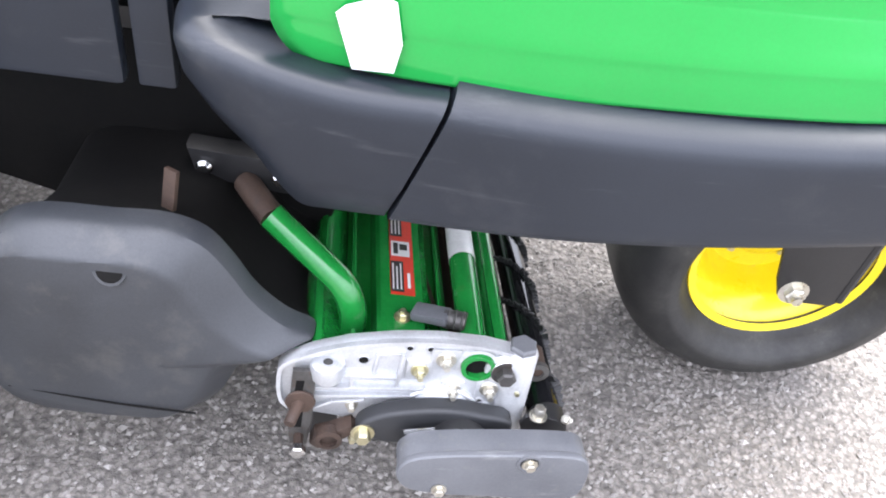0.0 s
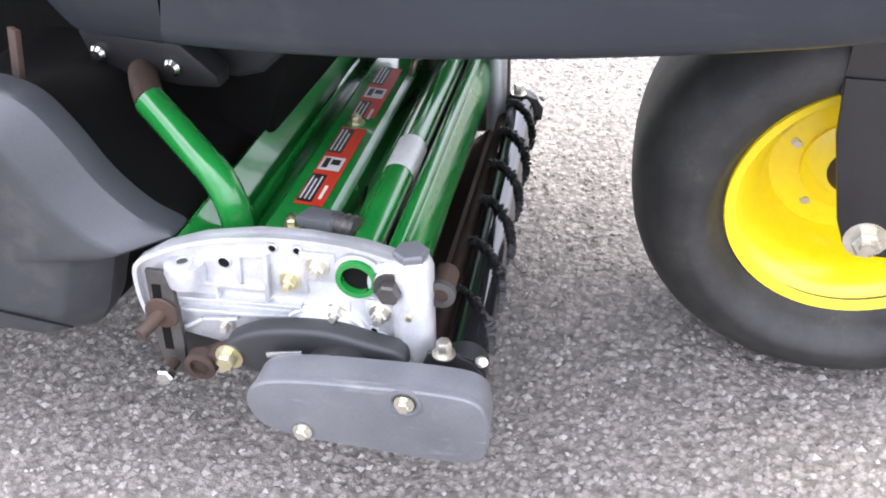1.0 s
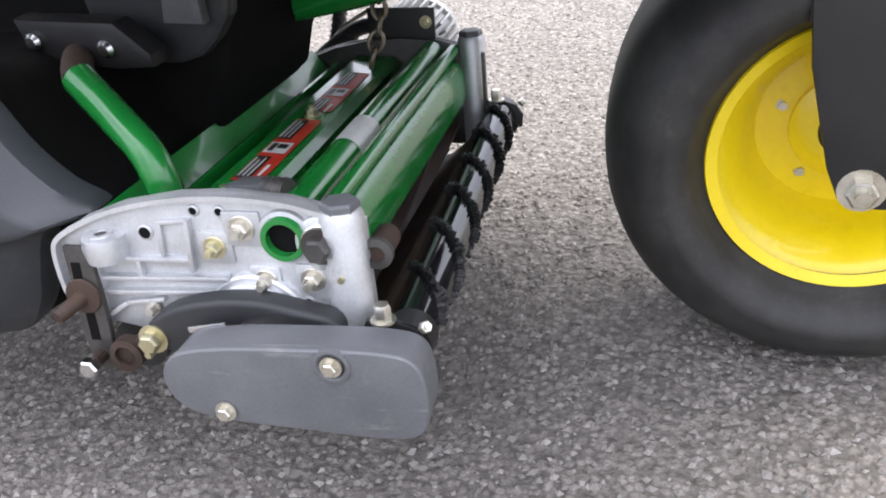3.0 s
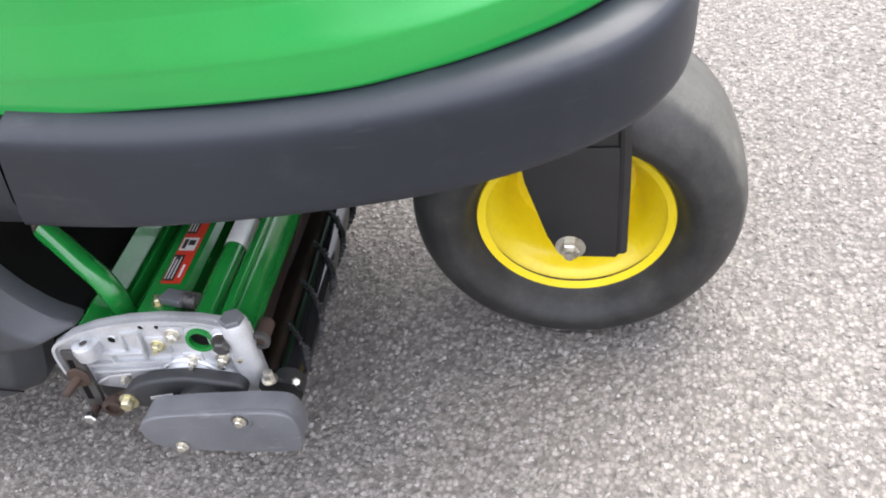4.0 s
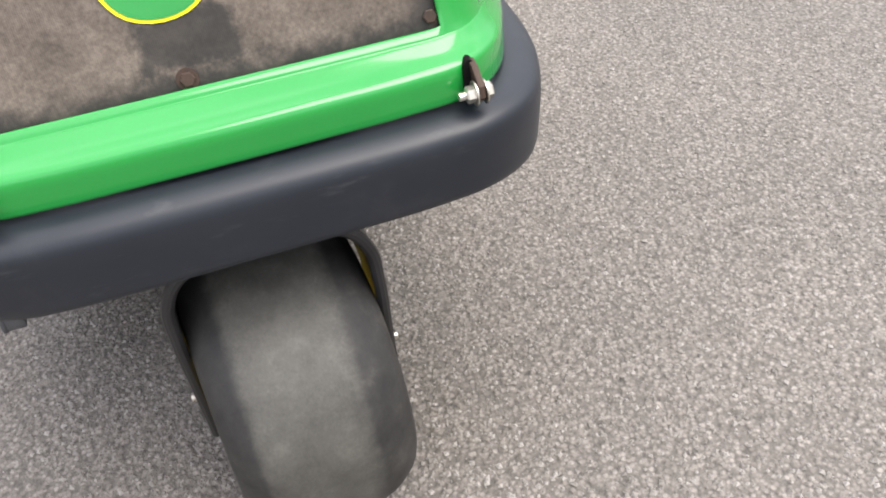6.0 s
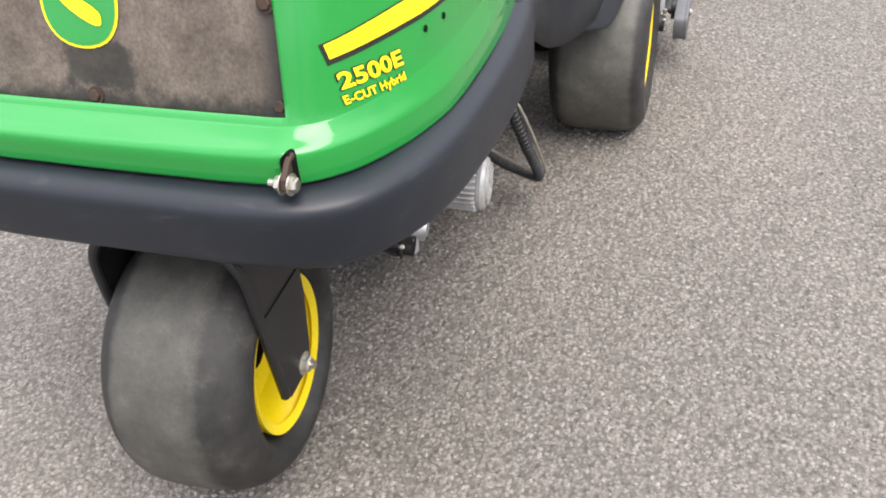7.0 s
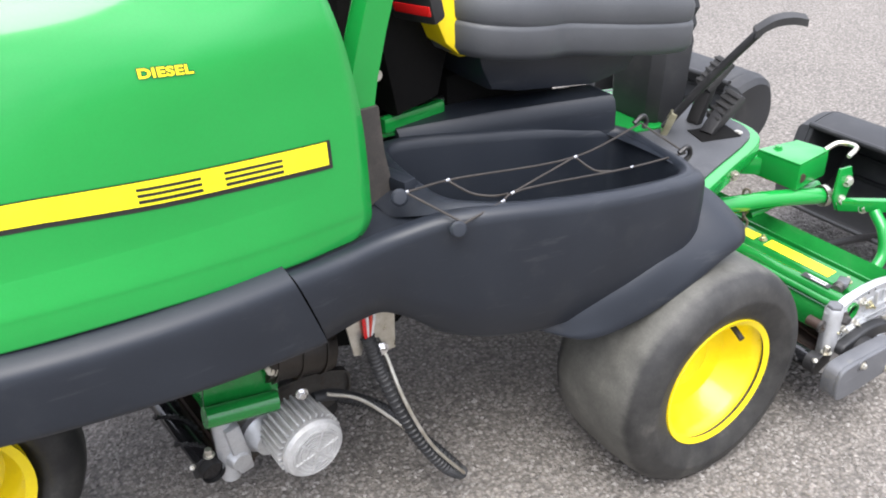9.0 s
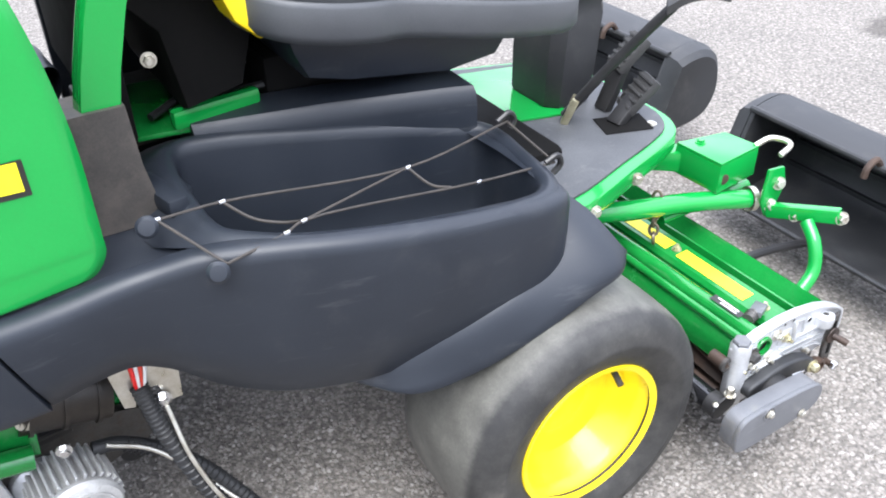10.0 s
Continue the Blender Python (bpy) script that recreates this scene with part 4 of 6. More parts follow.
# ---- reel cutting units ----
def cutting_unit(s, at, label, warn, motor):
    """A reel cutting unit with its cover end toward s*y. warn: the colour of its warning strip."""
    unit = thing("cutting_unit", label, "cutting unit", group="cutting units")
    unit.matrix_world = at

    def Y(y):
        return -s * y

    def V(x, y, z):
        return Vector((x, -s * y, z))

    out = (0, s, 0)
    outline = [(-0.664, 0.205), (-0.678, 0.215), (-0.687, 0.228), (-0.689, 0.276), (-0.683, 0.289), (-0.652, 0.307), (-0.612, 0.321), (-0.56, 0.330), (-0.513, 0.332), (-0.46, 0.327), (-0.430, 0.319), (-0.41, 0.316), (-0.398, 0.308), (-0.398, 0.19), (-0.41, 0.172), (-0.44, 0.165), (-0.57, 0.180), (-0.62, 0.196)]
    for y0, y1, near in ((-0.366, -0.352, True), (0.193, 0.205, False)):
        # the far plate takes a dark colour in place of the shade on it
        shape = outline if near else [(x, z - 0.012 * (z > 0.25)) for x, z in outline]
        pl = part("side_plate", prism(shape, "y", Y(y0), Y(y1), 0.003), ALU if near else ADJUST, unit, "cast aluminium side plate" if near else "far side plate, darkened for the shade inside")
        # raised rim along the top and front edge
        sy = -1 if near else 1
        edge = Y(y0 if near else y1)
        rows = []
        line = catmull([(x, z, 0) for x, z in shape[1:12]], 4)
        for i, p in enumerate(line):
            d = (line[min(i + 1, len(line) - 1)] - line[max(i - 1, 0)]).normalized()
            nrm = Vector((d.y, -d.x, 0))
            w = 0.0045
            e0, e1 = edge, edge + Y(sy * 0.007)
            a, b = p, p + nrm * w
            rows.append([Vector((a.x, e0, a.y)), Vector((a.x, e1, a.y)), Vector((b.x, e1, b.y)), Vector((b.x, e0, b.y))])
        part("rim_flange", loft(rows, close_u=True, cap=True), ALU if near else ADJUST, pl)
        part("post", lathe([(0.019, 0.16), (0.019, 0.312), (0.016, 0.319), (0.001, 0.319)], pose(-0.417, Y(-0.362 if near else 0.205), 0), 28), ALU, pl)
        part("post_cap", lathe([(0.0165, 0.316), (0.0165, 0.324), (0.0145, 0.326), (0.001, 0.326)], pose(-0.417, Y(-0.362 if near else 0.205), 0, 0, 0, 20), 6), GREY, pl)
    f0 = -0.366
    plate = unit.children[0]
    # ribs and pockets of the casting
    for x0, z0, x1, z1, deep in ((-0.643, 0.271, -0.555, 0.271, 0.012), (-0.650, 0.2515, -0.523, 0.255, 0.014), (-0.648, 0.237, -0.530, 0.241, 0.012), (-0.646, 0.274, -0.6545, 0.207, 0.014), (-0.551, 0.310, -0.555, 0.260, 0.014), (-0.606, 0.271, -0.606, 0.251, 0.012), (-0.580, 0.305, -0.551, 0.308, 0.006), (-0.579, 0.306, -0.582, 0.274, 0.006), (-0.6545, 0.209, -0.628, 0.226, 0.010), (-0.628, 0.226, -0.590, 0.231, 0.010)):
        part("rib", bar((x0, Y(f0 - 0.001), z0), (x1, Y(f0 - 0.001), z1), deep, 0.0046, 0.0015, up=(0, 0, 1) if abs(x1 - x0) > abs(z1 - z0) else (1, 0, 0)), ALU, plate)
    part("boss", lathe([(0.001, 0.010), (0.014, 0.010), (0.0185, 0.008), (0.020, 0.0), (0.018, -0.014)], aim(V(-0.634, f0 - 0.004, 0.285), (0, 0, 1)), 24), ALU, plate)
    part("boss_ring", lathe([(0.0055, 0.0104), (0.0060, 0.0118), (0.0100, 0.0118), (0.0105, 0.0100)], aim(V(-0.634, f0 - 0.007, 0.285), (0, 0, 1)), 20), ALU, plate)
    # holes are flat dark discs, the shade inside them given as colour
    part("boss_hole", lathe([(0.0055, 0.0106), (0.0, 0.0106)], aim(V(-0.634, f0 - 0.007, 0.285), (0, 0, 1)), 16), ADJUST, plate)
    for x, z, r in ((-0.545, 0.3165, 0.0036), (-0.5216, 0.316, 0.0036), (-0.595, 0.295, 0.0056), (-0.455, 0.233, 0.0032)):
        part("hole", lathe([(r, 0.0), (r, 0.0008), (0.001, 0.0008)], aim(V(x, f0 - 0.0004, z), out), 14), VOID, plate)
        part("hole_edge", lathe([(r, 0.0), (r, 0.0016), (r + 0.0014, 0.0010), (r + 0.0020, 0.0)], aim(V(x, f0 - 0.0004, z), out), 16), ALU, plate)
    for x, z, w, h in ((-0.503, 0.301, 0.034, 0.032), (-0.531, 0.283, 0.032, 0.030), (-0.490, 0.2535, 0.028, 0.024), (-0.447, 0.2557, 0.030, 0.028)):
        part("pad", bar((x - w / 2, Y(f0 - 0.0005), z), (x + w / 2, Y(f0 - 0.0005), z), 0.005, h, 0.002), ALU, plate)
    part("sleeve", lathe([(0.0145, -0.05), (0.0145, 0.009), (0.0192, 0.009), (0.0200, 0.007), (0.0200, -0.002)], aim(V(-0.466, f0, 0.2945), out), 30), GREEN_WORN, plate, "green painted tube end")
    # bore closed by a near-black disc that paints its inner shade
    part("sleeve_bore", lathe([(0.0150, 0.0012), (0.001, 0.0012)], aim(V(-0.466, f0, 0.2945), out), 20), VOID, plate)
    part("sleeve_seat", lathe([(0.0200, 0.0), (0.0200, 0.004), (0.0235, 0.003), (0.0250, 0.0)], aim(V(-0.466, f0, 0.2945), out), 30), ALU, plate)
    for x, z, r, mt, stud in ((-0.531, 0.2835, 0.0070, BRASS, 0.006), (-0.503, 0.302, 0.0078, ZINC, 0.006), (-0.447, 0.256, 0.0074, ZINC, 0.007), (-0.4897, 0.2535, 0.0068, ZINC, 0.006), (-0.417, 0.264, 0.0058, BRASS, 0.006), (-0.604, 0.221, 0.0050, ZINC, 0.0)):
        part("washer", lathe([(r * 1.5, -0.001), (r * 1.5, 0.0022), (r * 1.42, 0.0028), (r * 0.8, 0.0028)], aim(V(x, f0 - 0.002, z), out), 20), mt, plate)
        part("bolt", bolt(V(x, f0 - 0.0045, z), out, r, 0.008, False, stud), mt, plate)
    part("boss", lathe([(0.026, -0.004), (0.025, 0.004), (0.022, 0.006), (0.001, 0.006)], aim(V(-0.432, f0, 0.290), out), 28), ALU, plate)
    part("washer", lathe([(0.0185, 0.005), (0.0185, 0.0085), (0.0175, 0.0095), (0.001, 0.0095)], aim(V(-0.433, f0, 0.2905), out), 28), STEEL, plate)
    part("big_bolt", bolt(V(-0.434, f0 - 0.009, 0.2905), out, 0.0112, 0.012, True), ADJUST, plate)
    part("boss", lathe([(0.017, -0.002), (0.016, 0.005), (0.001, 0.006)], aim(V(-0.4518, f0, 0.2150), out), 24), ALU, plate)
    part("housing", lathe([(0.001, 0.013), (0.040, 0.013), (0.043, 0.011), (0.043, 0.007), (0.047, 0.007), (0.049, 0.005), (0.049, 0.0)], aim(V(-0.502, f0, 0.210), out), 40), ALU, plate, "bright ring of the reel bearing housing")
    # slotted adjuster at the front, oily steel going to rust
    part("adjuster", prism([(-0.672, 0.285), (-0.646, 0.285), (-0.648, 0.20), (-0.653, 0.158), (-0.674, 0.158), (-0.677, 0.20)], "y", Y(f0 - 0.006), Y(f0 - 0.013), 0.002), ADJUST, plate, "oily dark steel slotted height adjuster")
    # slots are near-black plates on the face, painted shade without a cut
    for z0, z1 in ((0.250, 0.270), (0.190, 0.225)):
        part("slot", prism([(-0.6675, z1), (-0.6585, z1), (-0.6605, z0), (-0.6695, z0)], "y", Y(f0 - 0.0130), Y(f0 - 0.0136), 0.0), VOID, plate)
    part("adjuster_washer", lathe([(0.001, 0.005), (0.0165, 0.004), (0.0175, 0.002), (0.0165, 0.0)], aim(V(-0.6625, f0 - 0.0135, 0.2375), out), 24), RUST, plate, "domed washer with a film of rust")
    part("adjuster_stud", lathe([(0.001, 0.030), (0.0062, 0.030), (0.0068, 0.028), (0.0068, 0.0)], aim(V(-0.6635, f0 - 0.015, 0.2365), (-0.35, s, -0.2)), 20), RUST, plate)
    part("bolt", bolt(V(-0.663, f0 - 0.030, 0.1735), out, 0.0095, 0.010, False), STEEL, plate)
    part("bolt_shank", tube([V(-0.663, f0 - 0.008, 0.1735), V(-0.663, f0 - 0.031, 0.1735)], 0.006, 10), RUST, plate)
    part("link", prism([(-0.650, 0.172), (-0.645, 0.186), (-0.63, 0.192), (-0.603, 0.206), (-0.595, 0.196), (-0.62, 0.174), (-0.640, 0.163)], "y", Y(f0 - 0.004), Y(f0 - 0.024), 0.003), RUST, plate)
    part("link_eye", lathe([(0.016, -0.006), (0.016, 0.006), (0.010, 0.007), (0.010, -0.007)], aim(V(-0.628, f0 - 0.022, 0.184), out), 22, closed=True), RUST, plate)
    part("bolt", bolt(V(-0.590, f0 - 0.034, 0.209), out, 0.0095, 0.011, True), BRASS, plate)
    part("bolt", bolt(V(-0.601, f0 - 0.026, 0.190), out, 0.0042, 0.008, False), BRASS, plate)
    # drive arm and its grey cover
    arm = [(-0.598, 0.206), (-0.594, 0.222), (-0.57, 0.238), (-0.53, 0.248), (-0.49, 0.250), (-0.455, 0.243), (-0.42, 0.232), (-0.42, 0.212), (-0.50, 0.195), (-0.56, 0.190)]
    part("drive_arm", prism([(p.x, p.y) for p in catmull([(x, z, 0) for x, z in arm], 3, closed=True)], "y", Y(f0 - 0.010), Y(f0 - 0.034), 0.006, seg=3), PLASTIC_DUSTY, unit, "dark grey cast drive arm", sharp=40)
    part("drive_hub", lathe([(0.034, 0.0), (0.034, 0.030), (0.001, 0.030)], aim(V(-0.48, -0.398, 0.205), out), 28), DARK, unit)
    cov = [(-0.552, 0.200), (-0.551, 0.216), (-0.540, 0.230), (-0.513, 0.238), (-0.43, 0.243), (-0.37, 0.2435), (-0.346, 0.239), (-0.336, 0.227), (-0.334, 0.185), (-0.341, 0.169), (-0.37, 0.163), (-0.44, 0.166), (-0.505, 0.170), (-0.540, 0.180)]
    line = [(p.x, p.y) for p in catmull([(x, z, 0) for x, z in cov], 3, closed=True)]
    cover = part("belt_cover", prism([(-0.44 + (x + 0.44) * 0.988, 0.204 + (z - 0.204) * 0.955) for x, z in line], "y", Y(-0.414), Y(-0.448), 0.003, seg=2), GREY, unit, "grey painted belt cover with worn edges", sharp=30)
    part("cover_face", prism(line, "y", Y(-0.444), Y(-0.454), 0.004, seg=3), GREY, cover, sharp=30)
    part("recess_rim", lathe([(0.0155, -0.001), (0.0150, 0.0014), (0.0125, 0.0018), (0.0105, 0.0006), (0.0095, -0.001)], aim(V(-0.4058, -0.4540, 0.230), out), 26), GREY, cover)
    # flat dark disc: the pocket's shade as colour, nothing is sunk
    part("recess", lathe([(0.0108, 0.0), (0.0100, 0.0006), (0.001, 0.0006)], aim(V(-0.4058, -0.4540, 0.230), out), 20), DARK, cover)
    for x, z in ((-0.4058, 0.2305), (-0.5018, 0.181)):
        part("bolt", bolt(V(x, -0.4548, z), out, 0.0062, 0.006, True), ZINC, cover)
    part("clip", bar(V(-0.545, -0.4135, 0.2290), V(-0.510, -0.4135, 0.2350), 0.003, 0.006, 0.001), STEEL, cover)
    # green body between the plates
    ya, yb = Y(-0.353), Y(0.186)
    trough = [(-0.650, 0.305), (-0.643, 0.309), (-0.638, 0.302), (-0.615, 0.272), (-0.585, 0.270), (-0.580, 0.296), (-0.575, 0.300), (-0.524, 0.296), (-0.516, 0.288), (-0.516, 0.262), (-0.49, 0.262), (-0.49, 0.256), (-0.523, 0.256), (-0.523, 0.285), (-0.572, 0.290), (-0.576, 0.262), (-0.62, 0.264), (-0.645, 0.298)]
    frame_ = part("top_frame", prism(trough, "y", min(ya, yb), max(ya, yb), 0.0), GREEN_WORN, unit, "green pressed steel top frame", sharp=25)
    part("cross_tube", tube([V(-0.470, -0.352, 0.300), V(-0.470, 0.186, 0.300)], 0.0165, 24), GREEN_WORN, unit, "green cross tube with a white sticker")
    if warn == "red":
        part("sticker", lathe([(0.0171, -0.035), (0.0171, 0.035)], aim(V(-0.470, -0.16, 0.300), (0, 1, 0)), 32), WHITE, unit.children[-1])
    part("rod", tube([V(-0.438, -0.345, 0.305), V(-0.438, 0.18, 0.305)], 0.008, 14), GREEN_WORN, unit)
    shield = [(-0.447, 0.292), (-0.437, 0.289), (-0.429, 0.277), (-0.425, 0.258), (-0.425, 0.236)]
    outer = [(p.x, p.y) for p in catmull([(x, z, 0) for x, z in shield], 6)]
    part("rear_shield", prism(outer + [(x - 0.004, z - 0.002) for x, z in outer[::-1]], "y", min(ya, yb), max(ya, yb), 0.0), GREEN_WORN, unit, "curved green rear shield", sharp=50)
    for x, z, h in ((-0.607, 0.281, 0.022), (-0.500, 0.271, 0.018)):
        part("rail", bar((x, min(ya, yb), z), (x, max(ya, yb), z), 0.006, h, 0.0025), GREEN_WORN, unit)
    part("front_shield", prism([(-0.645, 0.300), (-0.652, 0.300), (-0.68, 0.23), (-0.672, 0.23)], "y", min(ya, yb), max(ya, yb), 0.001), GREEN_WORN, unit)
    # reel and bed
    core = part("reel_shaft", tube([V(-0.50, -0.35, 0.205), V(-0.50, 0.185, 0.205)], 0.016, 12), DARK, unit)
    for k in range(9):
        rows = []
        for i in range(25):
            y = -0.345 + 0.525 * i / 24
            a = k * math.tau / 9 + i * 0.055
            c, sn = math.cos(a), math.sin(a)
            rows.append([V(-0.50 + c * r, y, 0.205 + sn * r) + Vector((-sn * w, 0, c * w)) for r, w in ((0.030, 0.002), (0.064, 0.002), (0.064, -0.002), (0.030, -0.002))])
        part("blade", loft(rows, close_u=True, cap=True), RUST, core)
    part("bed_bar", prism([(-0.47, 0.135), (-0.43, 0.150), (-0.415, 0.165), (-0.425, 0.175), (-0.45, 0.155), (-0.475, 0.145)], "y", min(ya, yb), max(ya, yb), 0.0), RUST, unit)
    part("front_roller", tube([V(-0.645, -0.345, 0.165), V(-0.645, 0.18, 0.165)], 0.027, 20), DARK, unit)
    part("rear_roller", tube([V(-0.404, -0.34, 0.190), V(-0.404, 0.190, 0.190)], 0.011, 16), RUST, unit)
    # black brush roller with steel tube and tufts
    brush = part("brush_roller", tube([V(-0.368, -0.380, 0.203), V(-0.380, 0.215, 0.205)], 0.0205, 24), GLOSS, unit, "glossy black brush roller")
    rng = random.Random(7)
    bm = bmesh.new()
    for i in range(420):
        y = -0.345 + 0.54 * i / 419
        for k in range(2):
            a = i * 0.044 + k * math.pi + rng.uniform(-0.07, 0.07)
            c, sn = math.cos(a), math.sin(a)
            L = rng.uniform(0.0240, 0.0285)
            x0 = -0.368 - 0.012 * (y + 0.380) / 0.595
            t0 = Vector((x0 + c * 0.018, Y(y), 0.205 + sn * 0.018))
            t1 = Vector((x0 + c * L, Y(y + rng.uniform(-0.004, 0.004)), 0.205 + sn * L))
            tube([t0, t1], 0.0022, 5, bm=bm)
    tagged(part("bristles", bm, DARK, brush), kind="stuff")
    for y in (-0.372, 0.21):
        part("roller_end", lathe([(0.0225, -0.012), (0.0225, 0.012), (0.001, 0.012)], aim(V(-0.368 - 0.012 * (y + 0.380) / 0.595, y, 0.204), out), 24), DARK, brush)
        part("bracket", prism([(-0.405, 0.215), (-0.40, 0.228), (-0.385, 0.232), (-0.358, 0.222), (-0.348, 0.208), (-0.35, 0.190), (-0.370, 0.184), (-0.40, 0.198)], "y", Y(y - 0.008), Y(y - 0.014), 0.002), DARK, brush)
        part("bolt", bolt(V(-0.352, y - 0.010, 0.222), (0.5, s * (1 if y < 0 else -1) * 0.6, 0.5), 0.0055, 0.008, False, 0.004), ZINC, brush)
        part("bolt", bolt(V(-0.385, y - 0.012, 0.228), (0, 0, 1), 0.0075, 0.014, True), ZINC, brush)
    sp = part("spacer", tube([V(-0.392, -0.358, 0.277), V(-0.392, -0.325, 0.277)], 0.0115, 18), RUST, unit)
    part("spacer_ring", lathe([(0.0115, -0.003), (0.0140, -0.003), (0.0140, 0.003), (0.0075, 0.004), (0.0070, 0.001)], aim(V(-0.392, -0.358, 0.277), out), 22), ADJUST, sp)
    # warning strip with its panels, printed rows and a sign
    def strip(x0, x1, y0, y1, h, mat, name, parent=None, label=""):
        zz = lambda x: 0.300 - (x + 0.575) * 0.078
        bm = loft([[V(x0, y0, zz(x0) + h), V(x0, y1, zz(x0) + h)], [V(x1, y0, zz(x1) + h), V(x1, y1, zz(x1) + h)]])
        return part(name, bm, mat, parent or unit, label, smooth=False)
    base = strip(-0.563, -0.533, -0.262, -0.085, 0.0010, DECAL_RED if warn == "red" else DECAL_YELLOW, "warning_label", None, "red and black warning sticker" if warn == "red" else "yellow warning sticker")
    base2 = strip(-0.563, -0.533, -0.055, 0.100, 0.0010, DECAL_RED if warn == "red" else DECAL_YELLOW, "warning_label")
    if warn == "red":
        for b, o in ((base, 0.0), (base2, 0.19)):
            strip(-0.562, -0.546, -0.257 + o, -0.20 + o, 0.0016, DECAL_BLACK, "text_block", b)
            strip(-0.561, -0.537, -0.190 + o, -0.160 + o, 0.0016, WHITE, "sign", b)
            strip(-0.558, -0.552, -0.186 + o, -0.164 + o, 0.0021, DECAL_BLACK, "sign_mark", b)
            strip(-0.550, -0.540, -0.178 + o, -0.166 + o, 0.0021, DECAL_BLACK, "sign_mark", b)
            strip(-0.562, -0.546, -0.150 + o, -0.09 + o, 0.0016, DECAL_BLACK, "text_block", b)
            for q in range(3):
                xx = -0.5600 + q * 0.0048
                strip(xx, xx + 0.0016, -0.253 + o, -0.205 + o - 0.006 * (q == 1), 0.0021, WHITE, "text_line", b)
                strip(xx, xx + 0.0016, -0.146 + o, -0.094 + o - 0.008 * (q == 2), 0.0021, WHITE, "text_line", b)
            strip(-0.5415, -0.5380, -0.250 + o, -0.222 + o, 0.0021, WHITE, "text_line", b)
    else:
        st = strip(-0.481, -0.464, -0.31, -0.24, 0.0, DECAL_BLACK, "plate_label")
        for q in range(2):
            strip(-0.478 + q * 0.007, -0.475 + q * 0.007, -0.300, -0.250 - 0.012 * q, 0.0006, WHITE, "text_line", st)
        st.location.z = 0.0275
    for y in (-0.07, -0.30):
        part("bolt", bolt(V(-0.55, y, 0.298), (0, 0, 1), 0.007, 0.007, True, 0.004), BRASS, frame_)
    # quick latch
    lt = part("latch", bar(V(-0.538, -0.300, 0.310), V(-0.498, -0.318, 0.318), 0.024, 0.012, 0.003), GREY, unit, "grey steel latch lever")
    part("latch_pin", tube([V(-0.503, -0.312, 0.312), V(-0.478, -0.320, 0.314)], 0.0115, 16), ADJUST, lt)
    for q in range(3):
        part("latch_groove", lathe([(0.0115, -0.0015), (0.0128, 0.0), (0.0115, 0.0015)], aim(V(-0.498 + q * 0.008, -0.3135 - q * 0.0026, 0.3125 + q * 0.0006), (1, -0.3 * -s, 0.06)), 16), ADJUST, lt)
    part("spring", tube([V(-0.435, 0.125 + 0.003 * i, 0.283 + 0.004 * math.sin(i * 2.1)) + Vector((0.004 * math.cos(i * 2.1), 0, 0)) for i in range(16)], 0.0014, 6, n=3), ZINC, unit)
    if motor:
        mt = part("motor", lathe([(0.001, -0.02), (0.040, -0.02), (0.050, -0.01), (0.052, 0.065), (0.058, 0.068), (0.060, 0.076), (0.056, 0.084), (0.045, 0.088), (0.001, 0.090)], aim((-0.574, 0.236, 0.246), (-0.10, 1, -0.06)), 40), MOTOR, unit, "finned aluminium electric reel motor")
        for k in range(30):
            a = k * math.tau / 30
            m = aim((-0.574, 0.236, 0.246), (-0.10, 1, -0.06))
            part("fin", bar(m @ Vector((0.054 * math.cos(a), 0.054 * math.sin(a), -0.005)), m @ Vector((0.056 * math.cos(a), 0.056 * math.sin(a), 0.066)), 0.0040, 0.017, 0.0008, up=m.to_3x3() @ Vector((math.cos(a), math.sin(a), 0))), MOTOR, mt)
        m = aim((-0.574, 0.236, 0.246), (-0.10, 1, -0.06))
        for k in range(6):
            r = 0.009 + 0.0073 * k
            part("end_rib", lathe([(r - 0.0017, 0.086), (r - 0.0014, 0.0915), (r + 0.0014, 0.0915), (r + 0.0017, 0.086)], m, 36), MOTOR, mt)
        for k in range(3):
            a = k * math.pi / 3 + 0.2
            c, sn = math.cos(a) * 0.045, math.sin(a) * 0.045
            part("end_spoke", bar(m @ Vector((-c, -sn, 0.0895)), m @ Vector((c, sn, 0.0895)), 0.004, 0.006, 0.0008, up=m.to_3x3() @ Vector((0, 0, 1))), MOTOR, mt)
        part("gear_housing", lathe([(0.001, 0.05), (0.030, 0.05), (0.034, 0.03), (0.044, 0.02), (0.046, 0.0)], aim((-0.49, 0.197, 0.235), (0, 1, 0)), 28), ALU, unit)
        part("gear_housing", lathe([(0.001, 0.045), (0.018, 0.045), (0.024, 0.03), (0.026, 0.0)], aim((-0.43, 0.197, 0.215), (0, 1, 0)), 20), ALU, unit)
        part("gear_arm", bar((-0.425, 0.225, 0.30), (-0.44, 0.225, 0.18), 0.022, 0.03, 0.006, up=(1, 0, 0)), ALU, unit)
        part("green_arm", tube([(-0.420, 0.262, 0.356), (-0.545, 0.262, 0.334)], 0.019, 18), GREEN_WORN, unit, "green steel lift yoke")
        part("green_plate", prism([(-0.425, 0.350), (-0.438, 0.455), (-0.538, 0.425), (-0.560, 0.37), (-0.555, 0.318), (-0.535, 0.325)], "y", 0.236, 0.246, 0.002), GREEN_WORN, unit)
        part("hanger", prism([(-0.56, 0.30), (-0.56, 0.361), (-0.465, 0.358), (-0.466, 0.301)], "y", 0.200, 0.206, 0.001), DARK, unit, "black steel hanger plate")
